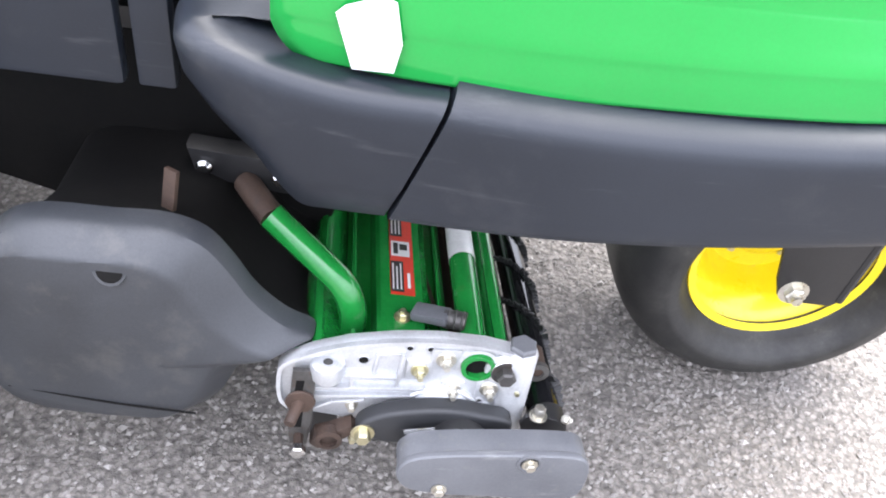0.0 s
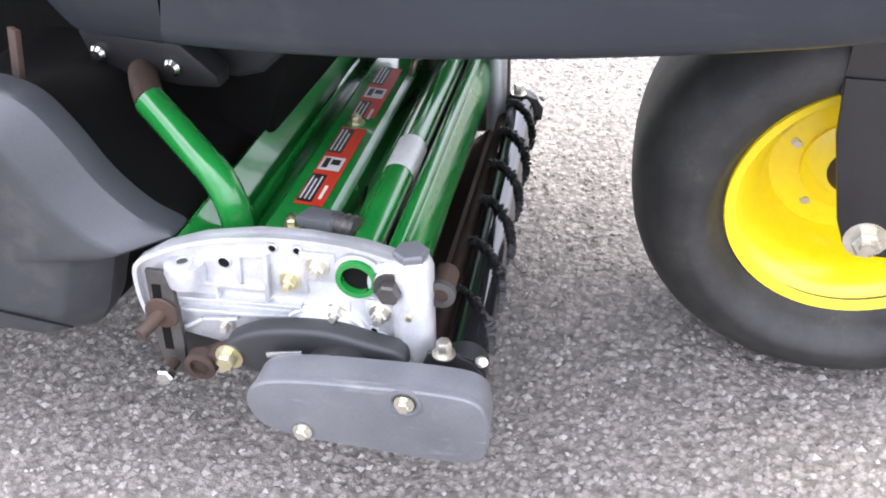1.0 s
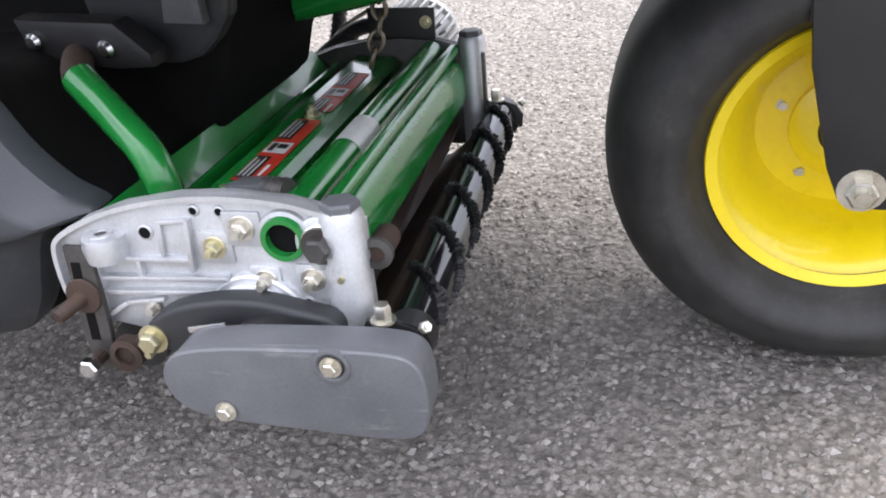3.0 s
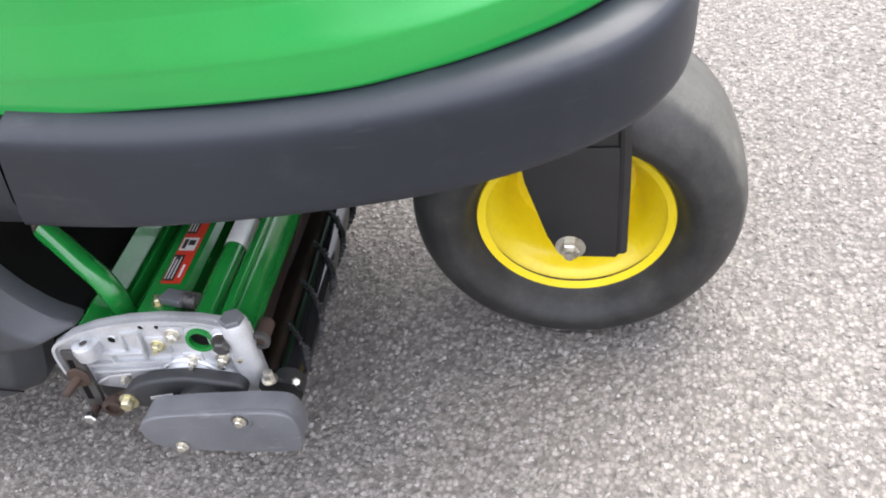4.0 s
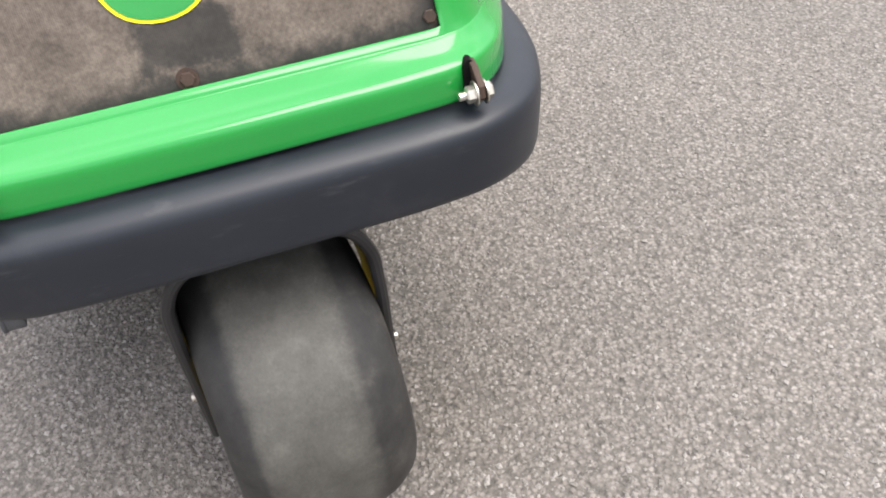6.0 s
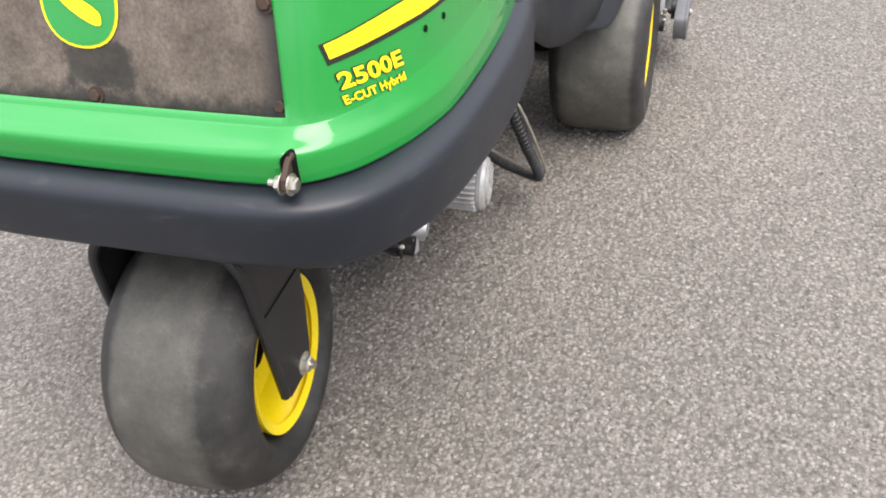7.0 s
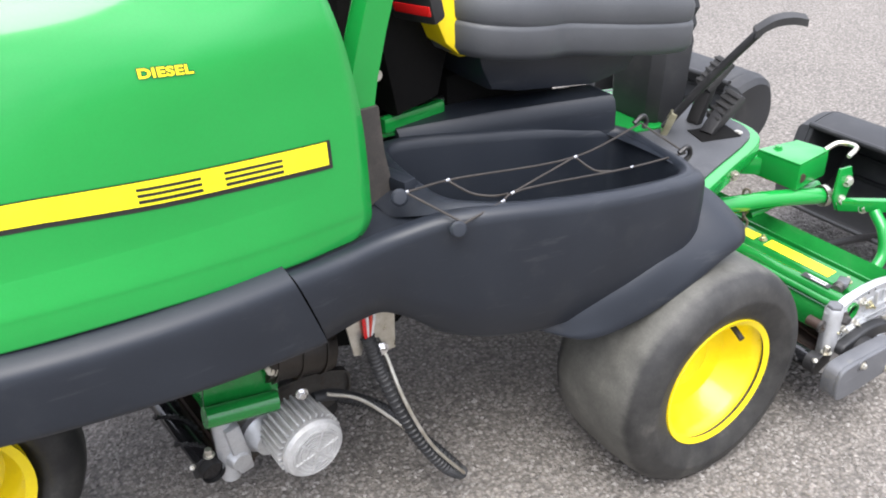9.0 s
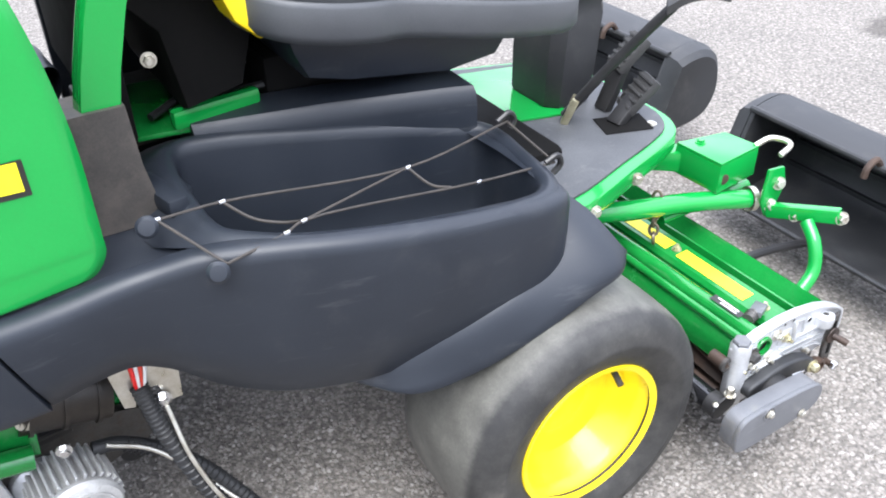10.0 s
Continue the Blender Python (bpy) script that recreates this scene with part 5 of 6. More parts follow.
        part("bolt", bolt((-0.477, 0.199, 0.340), (0, -1, 0), 0.006, 0.006), BRASS, unit)
        back = at.inverted()
        for ob in unit.children:
            if ob.name.split(".")[0] in ("motor", "green_arm", "green_plate"):
                for piece in (ob, *ob.children):
                    piece.data.transform(back)
    return unit


# the middle unit hangs a little askew
cutting_unit(-1, pose(-0.029, -0.006, -0.024, -4.5, 0.9, 5.7), "green reel cutting unit with red warning stickers, hung under mower", "red", True)
cutting_unit(1, pose(-1.228, 0.224, -0.050), "green reel cutting unit with yellow stickers, beside front wheel", "yellow", False)
cutting_unit(-1, pose(-1.205, -0.40, -0.028), "green reel cutting unit with yellow stickers, beyond the foot deck", "yellow", False)


# ---- lift arms and chains ----
def chain(pts, r=0.0030, link=0.024, parent=None):
    line = [Vector(p) for p in pts]
    tot = sum((b - a).length for a, b in zip(line, line[1:]))
    n = max(2, int(tot / (link * 0.72)))
    for i in range(n):
        d = tot * i / n
        for a, b in zip(line, line[1:]):
            if d <= (b - a).length:
                p = a.lerp(b, d / (b - a).length)
                dirn = (b - a).normalized()
                break
            d -= (b - a).length
        m = aim(p, dirn) @ pose(0, 0, 0, 0, 0, 90 * (i % 2) + 20)
        loop = [m @ Vector((0.008 * math.cos(k * math.tau / 12), 0, link / 2 * math.sin(k * math.tau / 12))) for k in range(12)]
        bm = tube(loop + [loop[0], loop[1]], r, 7, cap=False, n=2)
        part("chain_link", bm, CHAIN, parent)


lift = part("lift_arm", tube([(-0.704, -0.290, 0.402), (-0.644, -0.320, 0.368), (-0.616, -0.333, 0.348), (-0.603, -0.340, 0.320), (-0.602, -0.340, 0.275)], 0.0165, 18), GREEN_WORN, mower, "bent green lift arm with rusty end")
part("arm_end", tube([(-0.742, -0.240, 0.404), (-0.722, -0.268, 0.404), (-0.702, -0.292, 0.400)], 0.0155, 16), RUST, lift)
pv = part("pivot_bracket", prism([(-0.81, 0.445), (-0.69, 0.439), (-0.655, 0.407), (-0.657, 0.393), (-0.70, 0.391), (-0.80, 0.403)], "y", -0.240, -0.21, 0.006), DARK, mower, "black pivot bracket")
for x, z in ((-0.789, 0.422), (-0.703, 0.414)):
    part("bolt", lathe([(0.0095, 0.0), (0.0095, 0.003), (0.006, 0.007), (0.001, 0.008)], aim((x, -0.241, z), (0, -1, 0)), 18), STEEL, pv)
part("cross_arm", tube([(-0.72, 0.0, 0.368), (-0.62, 0.0, 0.388), (-0.52, 0.0, 0.406), (-0.445, 0.0, 0.432), (-0.41, 0.0, 0.465), (-0.395, 0.0, 0.56)], 0.024, 18), GREEN_WORN, mower, "green lift arm over the cutting unit")
chain([(-0.505, 0.00, 0.435), (-0.512, -0.005, 0.36), (-0.528, -0.02, 0.305)], parent=mower)
before = set(bpy.data.objects)
ra = part("lift_arm", tube([(-1.50, 0.20, 0.375), (-1.65, 0.255, 0.372), (-1.76, 0.285, 0.372), (-1.88, 0.318, 0.362)], 0.021, 18), GREEN, mower, "green front lift arm")
part("collar", lathe([(0.027, -0.006), (0.027, 0.006), (0.018, 0.008)], aim((-1.885, 0.319, 0.362), (-1, 0.25, -0.05)), 20), ZINC, ra)
part("pin_end", tube([(-1.88, 0.318, 0.362), (-1.93, 0.332, 0.360)], 0.013, 12), RUST, ra)
chain([(-1.70, 0.262, 0.392), (-1.695, 0.268, 0.335), (-1.69, 0.28, 0.285)], parent=mower)
yoke = part("yoke", prism([(-1.885, 0.445), (-1.93, 0.44), (-1.945, 0.40), (-1.925, 0.335), (-1.90, 0.33), (-1.88, 0.37)], "y", 0.345, 0.352, 0.002), GREEN, mower, "green yoke bracket with bolts")
part("yoke_bar", bar((-1.905, 0.35, 0.345), (-1.955, 0.485, 0.382), 0.022, 0.03, 0.004), GREEN, yoke)
for p in ((-1.906, 0.354, 0.357), (-1.92, 0.354, 0.405), (-1.925, 0.405, 0.352), (-1.955, 0.488, 0.378)):
    part("bolt", bolt(p, (0.35, 0.9, 0.2), 0.010, 0.010, True), ZINC, yoke)
part("yoke_leg", tube([(-1.915, 0.44, 0.36), (-1.905, 0.475, 0.33), (-1.895, 0.495, 0.28), (-1.86, 0.50, 0.235)], 0.014, 14), GREEN, yoke)
part("reach_bar", bar((-1.70, 0.13, 0.43), (-1.93, 0.24, 0.40), 0.05, 0.045, 0.005), GREEN, mower)
part("reach_tube", tube([(-1.72, 0.26, 0.33), (-1.93, 0.27, 0.36)], 0.011, 12), GREEN, mower)
for ob in set(bpy.data.objects) - before:  # the whole linkage reaches forward and down
    for v in ob.data.vertices:
        k = (-1.50 - v.co.x) / 0.385
        v.co += Vector((-0.083, -0.016, -0.050)) * max(0.0, min(1.0, k))

flap = [(-1.860, 0.178), (-1.978, 0.200), (-1.990, 0.282), (-1.866, 0.296)]
hb = part("head_bracket", prism([(x * 0.995 - 0.009, y) for x, y in flap], "z", 0.352, 0.416, 0.003), GREEN, mower, "green steel head bracket")
part("bracket_flap", prism(flap, "z", 0.416, 0.422, 0.0015), GREEN, hb)
part("rust_spot", lathe([(0.012, 0.0), (0.011, 0.0008), (0.001, 0.0008)], aim((-1.884, 0.2945, 0.380), (0.12, 1, 0)), 14), RUST, hb, "rusty bolt hole")
part("bolt", bolt((-1.90, 0.205, 0.422), (0, 0, 1), 0.008, 0.006, True), GREEN, hb)
part("eye", tube([(-1.985, 0.275, 0.420), (-2.02, 0.285, 0.432), (-2.03, 0.325, 0.432), (-1.998, 0.330, 0.418)], 0.006, 8), ZINC, hb)


# ---- grass catchers ----
def catcher(at, flip, label):
    """An open black plastic scoop; its long side along y, its mouth toward +x."""
    th = thing("grass_catcher", label, "grass catcher", at, group="grass catchers")
    prof = [(0.03, 0.015), (-0.02, 0.0), (-0.16, 0.0), (-0.25, 0.03), (-0.295, 0.10), (-0.295, 0.18), (-0.265, 0.245), (-0.20, 0.275), (-0.12, 0.272), (-0.065, 0.258)]
    prof = [(x * 0.80, z * 0.88) for x, z in prof]
    line = catmull([(x, 0, z) for x, z in prof], 5)
    w = 0.58
    rows = []
    for sgn in (0, 1):
        off = 0.006 * sgn
        cc = Vector((-0.11, 0, 0.12))
        row_ends = []
        for p in line:
            q = p + (cc - p).normalized() * off
            row_ends.append(q)
        rows.append(row_ends)
    bm = bmesh.new()
    full = rows[0] + rows[1][::-1]
    bm = loft([[Vector((p.x, y, p.z)) for p in full] for y in np.linspace(0.012, w - 0.012, 13)], close_u=True)
    part("scoop", bm, PLASTIC_DUSTY, th, "ribbed black plastic scoop", sharp=50)
    for y0, sg in ((0.0, 1), (w, -1)):
        poly = [(p.x, p.z) for p in line]
        part("end_wall", prism(poly, "y", y0, y0 + sg * 0.014, 0.004), PLASTIC_DUSTY, th)
        small = [(-0.108 + (x + 0.108) * 0.80, 0.119 + (z - 0.119) * 0.80) for x, z in poly]
        small = [(x, z) for x, z in small]
        rws = [[Vector((x, y0, z)) for x, z in poly], [Vector((x, y0 - sg * 0.03, z)) for x, z in [(-0.108 + (a + 0.108) * 0.93, 0.119 + (b - 0.119) * 0.93) for a, b in poly]], [Vector((x, y0 - sg * 0.045, z)) for x, z in small]]
        bm = loft(rws, close_u=True)
        bm.faces.new([v for v in bm.verts if abs(v.co.y - (y0 - sg * 0.045)) < 1e-6])
        part("end_cap", bm, PLASTIC_DUSTY, th, sharp=30)
    for z, x in ((0.05, -0.205), (0.105, -0.228), (0.165, -0.226)):
        part("rib", bar((x, 0.03, z), (x, w - 0.03, z), 0.012, 0.012, 0.003), PLASTIC_DUSTY, th)
    part("rim_lip", tube([(-0.052, 0.0, 0.230), (-0.050, w * 0.5, 0.230), (-0.052, w, 0.230)], 0.009, 10), PLASTIC_DUSTY, th)
    part("floor_lip", tube([(0.027, 0.0, 0.015), (0.027, w * 0.5, 0.015), (0.027, w, 0.015)], 0.007, 10), PLASTIC_DUSTY, th)
    part("mount_arm", tube([(-0.01, w * 0.5, 0.012), (0.16, w * 0.5, 0.05), (0.345, w * 0.5, 0.07)], 0.010, 10), DARK, th, "black mounting arm")
    part("hook", tube([(-0.056, w * 0.62, 0.230), (-0.03, w * 0.62, 0.255), (-0.005, w * 0.62, 0.242), (0.0, w * 0.62, 0.22)], 0.008, 8), RUST, th, "rusty steel hook")
    return th


catcher((-2.235, 0.02, 0.095), False, "empty black plastic grass catcher in front of cutting unit")
catcher((-2.28, -0.90, 0.110), False, "empty black plastic grass catcher beyond the foot deck")

# catcher of the middle unit, a closed bulging box
cc = thing("grass_catcher", "dusty grey-black plastic grass catcher under the mower", "grass catcher", group="grass catchers")
poly = [(-0.640, 0.318), (-0.672, 0.336), (-0.705, 0.370), (-0.730, 0.415), (-0.755, 0.447), (-0.790, 0.460), (-0.850, 0.458), (-0.930, 0.453), (-0.968, 0.428), (-0.990, 0.330), (-1.000, 0.230), (-0.965, 0.175), (-0.830, 0.164), (-0.778, 0.172), (-0.748, 0.205), (-0.728, 0.250), (-0.706, 0.292), (-0.668, 0.305)]
mid = Vector((-0.845, 0, 0.32))


def shrunk(k, y, dx=0.0, dz=0.0):
    return [Vector((mid.x + (p.x - mid.x) * k + dx, y, mid.z + (p.y - mid.z) * k + dz)) for p in catmull([(x, z, 0) for x, z in poly], 4, closed=True)]


# inner part: its shade is put into a near-black colour, and it blocks the gap
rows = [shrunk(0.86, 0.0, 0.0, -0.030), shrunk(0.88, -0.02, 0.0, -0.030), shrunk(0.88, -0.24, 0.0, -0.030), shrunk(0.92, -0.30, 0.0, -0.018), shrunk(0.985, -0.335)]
part("back", loft(rows, close_u=True, cap=True), VOID, cc, "catcher inner part, coloured near-black for the shade")
rows = [shrunk(0.99, -0.33), shrunk(1.0, -0.336), shrunk(1.0, -0.352), shrunk(0.990, -0.359), shrunk(0.965, -0.366, -0.004), shrunk(0.89, -0.388, -0.017, -0.004), shrunk(0.87, -0.391, -0.020, -0.005), shrunk(0.85, -0.392, -0.023, -0.006), shrunk(0.60, -0.396, -0.045, -0.02)]
body = part("body", loft(rows, close_u=True, cap=True), CATCHER, cc, sharp=24)
part("seam", tube([(-0.98, -0.394, 0.222), (-0.86, -0.397, 0.212), (-0.77, -0.394, 0.204)], 0.0014, 6), VOID, body)
part("hole", lathe([(0.014, -0.006), (0.014, 0.001), (0.017, 0.0015), (0.018, -0.004)], aim((-0.838, -0.390, 0.428), (0, -1, 0.55)), 20), PLASTIC_DUSTY, body)
# near-black disc as the shade within the ring
part("hole_bore", lathe([(0.0135, 0.0012), (0.001, 0.0012)], aim((-0.838, -0.3905, 0.4283), (0, -1, 0.55)), 20), VOID, body)
part("strap", bar((-0.80, -0.31, 0.445), (-0.795, -0.30, 0.49), 0.016, 0.006, 0.001), RUST, cc)


cc.location = (0.0, -0.034, 0.0)

# ---- seat, deck and controls ----
part("roll_strut", loft([[Vector((x + dx, y, z)) for dx, y in ((-0.026, 0.238), (0.020, 0.238), (0.025, 0.262), (0.020, 0.283), (-0.026, 0.283))] for x, z in ((-0.745, 0.815), (-0.757, 0.87), (-0.778, 0.94), (-0.806, 1.02), (-0.846, 1.12))], close_u=True, cap=True), GREEN, mower, "green upright seat bracket")
part("strut_foot", loft([[Vector((x + dx * k, y, z)) for dx, y in ((-0.032, 0.225), (0.034, 0.225), (0.04, 0.29), (-0.032, 0.29))] for x, z, k in ((-0.735, 0.665, 1.9), (-0.740, 0.75, 1.3), (-0.745, 0.83, 1.0))], close_u=True, cap=True), PANEL, mower, "dirty brown steel foot of the bracket")
part("side_sill", bar((-0.862, 0.130, 0.722), (-1.000, 0.115, 0.722), 0.022, 0.030, 0.008), GREEN, mower)
part("floor_plate", box((0.11, 0.20, 0.008), pose(-0.855, 0.03, 0.703, 0, 0, -8), 0.002), GREEN_WORN, mower)
part("floor_panel", box((0.42, 0.24, 0.02), pose(-0.98, -0.02, 0.690), 0.004), DIRTY, mower, "dirty panel under the seat")
part("linkage", tube([(-0.87, 0.10, 0.72), (-0.98, 0.09, 0.725), (-1.08, 0.08, 0.72)], 0.006, 8), DARK, mower)
part("linkage", tube([(-0.84, 0.10, 0.72), (-1.0, 0.02, 0.74), (-1.12, 0.0, 0.72)], 0.006, 8), DARK, mower)
part("seat_mount", prism([(-0.86, 0.86), (-0.78, 0.95), (-0.80, 1.05), (-0.93, 1.02), (-1.0, 0.86), (-0.97, 0.76), (-0.88, 0.74)], "y", -0.16, 0.16, 0.02), VOID, mower, "black rubber boot behind the seat")
part("mount_bolt", bolt((-0.842, 0.163, 0.830), (0.2, 1, 0.1), 0.0075, 0.008, True, 0.008), ZINC, mower)
part("yellow_shell", prism([(-0.900, 1.06), (-0.922, 0.94), (-0.948, 0.875), (-0.98, 0.845), (-1.04, 0.838), (-0.99, 0.92), (-0.96, 1.06)], "y", -0.04, 0.220, 0.012), YELLOW, mower, "yellow seat shell edge")
rl = part("tail_light", box((0.03, 0.09, 0.075), pose(-0.890, 0.225, 0.965, 0, 15, 20), 0.008), DARK, mower)
part("lens", box((0.01, 0.075, 0.026), pose(-0.878, 0.230, 0.983, 0, 15, 20), 0.003), RED, rl, "red lens")
part("lens", box((0.01, 0.075, 0.018), pose(-0.883, 0.230, 0.950, 0, 15, 20), 0.003), RED, rl, "red lens")


def cushion_row(k, z_off, grow):
    pl = [(-0.915, 0.0), (-0.918, 0.12), (-0.930, 0.21), (-0.965, 0.262), (-1.03, 0.285), (-1.10, 0.282), (-1.15, 0.268), (-1.20, 0.272), (-1.30, 0.288), (-1.42, 0.286), (-1.49, 0.265), (-1.525, 0.21), (-1.535, 0.10), (-1.535, 0.0)]
    half = [Vector((x, y, 0)) for x, y in pl]
    line = catmull(half + [Vector((p.x, -p.y, 0)) for p in half[-2:0:-1]], 3, closed=True)
    c = Vector((-1.22, 0, 0))
    out = []
    for p in line:
        q = c + (p - c) * k
        q.x = -0.948 + (q.x + 0.915) * 0.94
        q.z = 0.866 + (q.x + 0.93) * 0.17 + z_off
        out.append(q)
    return out


bm = loft([cushion_row(0.90, -0.010, 0), cushion_row(0.97, -0.006, 0), cushion_row(1.0, 0.008, 0), cushion_row(1.0, 0.045, 0), cushion_row(0.995, 0.052, 0), cushion_row(0.985, 0.054, 0), cushion_row(0.996, 0.060, 0), cushion_row(0.998, 0.085, 0), cushion_row(0.97, 0.110, 0), cushion_row(0.88, 0.128, 0), cushion_row(0.70, 0.125, 0)], close_u=True, cap=True)
part("seat_cushion", bm, SEAT, mower, "grey vinyl seat cushion with piped seam", sharp=60)
part("seat_back", loft([[Vector((-0.90 + dx + k * 0.05, y, 0.98 + k * 0.10)) for dx, y in ((0.04, -0.20), (0.04, 0.20), (-0.01, 0.24), (-0.05, 0.22), (-0.05, -0.22), (-0.01, -0.24))] for k in range(4)], close_u=True, cap=True), SEAT, mower)
part("seat_pan", prism([(-1.01, 0.865), (-1.025, 0.81), (-1.045, 0.770), (-1.11, 0.752), (-1.28, 0.726), (-1.37, 0.735), (-1.42, 0.80), (-1.2, 0.83)], "y", -0.20, 0.215, 0.015), PLASTIC, mower, "black plastic seat base")
part("seat_pedestal", box((0.26, 0.20, 0.14), pose(-1.15, 0, 0.70), 0.01), VOID, mower)
# foot deck
before = set(bpy.data.objects)
deck = [(-1.30, 0.345), (-1.44, 0.338), (-1.60, 0.285), (-1.715, 0.245), (-1.77, 0.215), (-1.80, 0.165), (-1.81, 0.08), (-1.81, -0.08), (-1.80, -0.165), (-1.77, -0.215), (-1.60, -0.285), (-1.44, -0.338), (-1.30, -0.345)]
dk = part("foot_deck", prism([(p.x, p.y) for p in catmull([(x, y, 0) for x, y in deck], 4)], "z", 0.462, 0.500, 0.006), GREEN, mower, "green steel foot deck with black rubber mat")
inner = [(-1.30 + (x + 1.30) * 0.965, y * 0.92) for x, y in deck]
part("mat", prism([(p.x, p.y) for p in catmull([(x, y, 0) for x, y in inner], 4)], "z", 0.500, 0.506, 0.002), MAT, dk, "black rubber floor mat")
part("floor_green", box((0.20, 0.26, 0.006), pose(-1.56, -0.10, 0.509, 0, 0, -14), 0.002), GREEN, dk)
part("deck_washer", bolt((-1.738, 0.174, 0.506), (0, 0, 1), 0.008, 0.003, True), ZINC, dk)
part("deck_bolt", bolt((-1.46, 0.337, 0.478), (0, 1, 0), 0.009, 0.007, True), ZINC, dk)
part("deck_bolt", bolt((-1.60, 0.289, 0.478), (0.3, 1, 0), 0.009, 0.007, True), ZINC, dk)
# near-black plate on the mat: the opening's shade, painted
part("pedal_slot", box((0.10, 0.07, 0.002), pose(-1.69, 0.145, 0.5075, 0, 0, -18), 0.0), VOID, dk)
for (x, y, z, h) in ((-1.70, 0.07, 0.505, 0.105), (-1.675, 0.135, 0.505, 0.045)):
    pd = part("pedal", bar((x, y, z), (x - 0.055, y - 0.005, z + h), 0.035, 0.02, 0.004), DARK, mower, "black rubber foot pedal")
    pad = part("pad", box((0.085, 0.06, 0.02), pose(x - 0.062, y - 0.005, z + h + 0.005, 0, 48, -18), 0.006), RUBBER, pd)
    for k in range(5):
        part("tread_bar", box((0.006, 0.056, 0.005), pose(x - 0.062, y - 0.005, z + h + 0.005, 0, 48, -18) @ pose(-0.032 + k * 0.016, 0, 0.012), 0.001), RUBBER, pad)
part("steering_column", loft([[Vector((-1.655 + dx * 0.82 * k - (z - 0.5) * 0.06, -0.05 + dy * 0.9 * k, z)) for dx, dy in ((0.07, -0.06), (0.07, 0.06), (0.045, 0.085), (-0.045, 0.085), (-0.07, 0.06), (-0.07, -0.06), (-0.045, -0.085), (0.045, -0.085))] for z, k in ((0.508, 0.95), (0.52, 1.05), (0.60, 1.10), (0.70, 1.12), (0.72, 1.05), (0.74, 1.14), (0.76, 1.06), (0.78, 1.15), (0.80, 1.06), (0.82, 1.15), (0.86, 1.1))], close_u=True, cap=True), PLASTIC_DUSTY, mower, "black ribbed steering column boot")
lv = part("lever", tube([(-1.60, 0.07, 0.52), (-1.645, 0.12, 0.615), (-1.69, 0.17, 0.70), (-1.72, 0.21, 0.762)], 0.010, 12), DARK, mower, "black control lever with flat rubber grip")
part("grip", loft([[p + Vector(o) for o in ((0.012, 0.014, -0.008), (0.012, 0.014, 0.008), (-0.012, -0.014, 0.010), (-0.012, -0.014, -0.008))] for p in catmull([Vector((-1.712, 0.20, 0.756)), Vector((-1.735, 0.228, 0.782)), Vector((-1.775, 0.243, 0.785)), Vector((-1.815, 0.252, 0.775))], 5)], close_u=True, cap=True), RUBBER, lv)
part("lever_fork", bar((-1.60, 0.07, 0.505), (-1.615, 0.085, 0.56), 0.03, 0.016, 0.003), BRASS, lv)
for ob in set(bpy.data.objects) - before:
    ob.data.transform(Matrix.Translation((-0.042, 0, -0.022)))

# ---- wiring and hoses under the right side ----
wp = part("wire_bracket", prism([(-0.675, 0.41), (-0.665, 0.48), (-0.76, 0.49), (-0.755, 0.395), (-0.735, 0.395), (-0.725, 0.43), (-0.695, 0.43), (-0.69, 0.405)], "y", 0.318, 0.323, 0.001), ZINC, mower, "bent zinc bracket for wiring")
part("bolt", bolt((-0.727, 0.325, 0.405), (0.2, 1, 0), 0.009, 0.008, True), STEEL, wp)
cd = part("conduit", tube([(-0.700, 0.330, 0.445), (-0.715, 0.345, 0.36), (-0.755, 0.37, 0.23), (-0.81, 0.385, 0.125), (-0.85, 0.372, 0.080), (-0.81, 0.31, 0.135), (-0.74, 0.26, 0.22), (-0.66, 0.24, 0.275), (-0.62, 0.24, 0.285)], 0.0115, 14, n=10), PLASTIC_DUSTY, mower, "black corrugated wiring conduit hanging in a loop")
line = catmull([Vector(p) for p in ((-0.700, 0.330, 0.445), (-0.715, 0.345, 0.36), (-0.755, 0.37, 0.23), (-0.81, 0.385, 0.125), (-0.85, 0.372, 0.080), (-0.81, 0.31, 0.135), (-0.74, 0.26, 0.22), (-0.66, 0.24, 0.275))], 11)
bm = bmesh.new()
for a, b in zip(line, line[1:]):
    lathe([(0.0113, -0.002), (0.0135, 0.0), (0.0113, 0.002)], aim(a, b - a), 12, bm)
part("corrugation", bm, PLASTIC_DUSTY, cd)
part("cable", tube([(-0.728, 0.338, 0.40), (-0.738, 0.372, 0.32), (-0.775, 0.395, 0.21), (-0.845, 0.392, 0.095), (-0.79, 0.33, 0.16), (-0.70, 0.27, 0.265), (-0.64, 0.26, 0.30)], 0.0035, 8, n=8), ZINC, mower, "thin steel cable")
for k, mt in enumerate((RED, WHITE, DECAL_RED, WHITE)):
    part("wire", tube([(-0.690 - 0.008 * k, 0.322, 0.53), (-0.695 - 0.007 * k, 0.330, 0.49), (-0.697 - 0.003 * k, 0.331, 0.44)], 0.0035, 6), mt, mower)
hv = part("cross_motor", tube([(-0.545, 0.215, 0.405), (-0.668, 0.215, 0.378)], 0.052, 28), DIRTY, mower, "dirty brown steel tube behind the motor")
for x in (-0.56, -0.605, -0.650):
    part("clamp", lathe([(0.052, -0.003), (0.056, -0.003), (0.056, 0.003), (0.052, 0.003)], aim((x, 0.215, 0.405 + (x + 0.545) * 0.22), (1, 0, 0.22)), 28), DIRTY, hv)
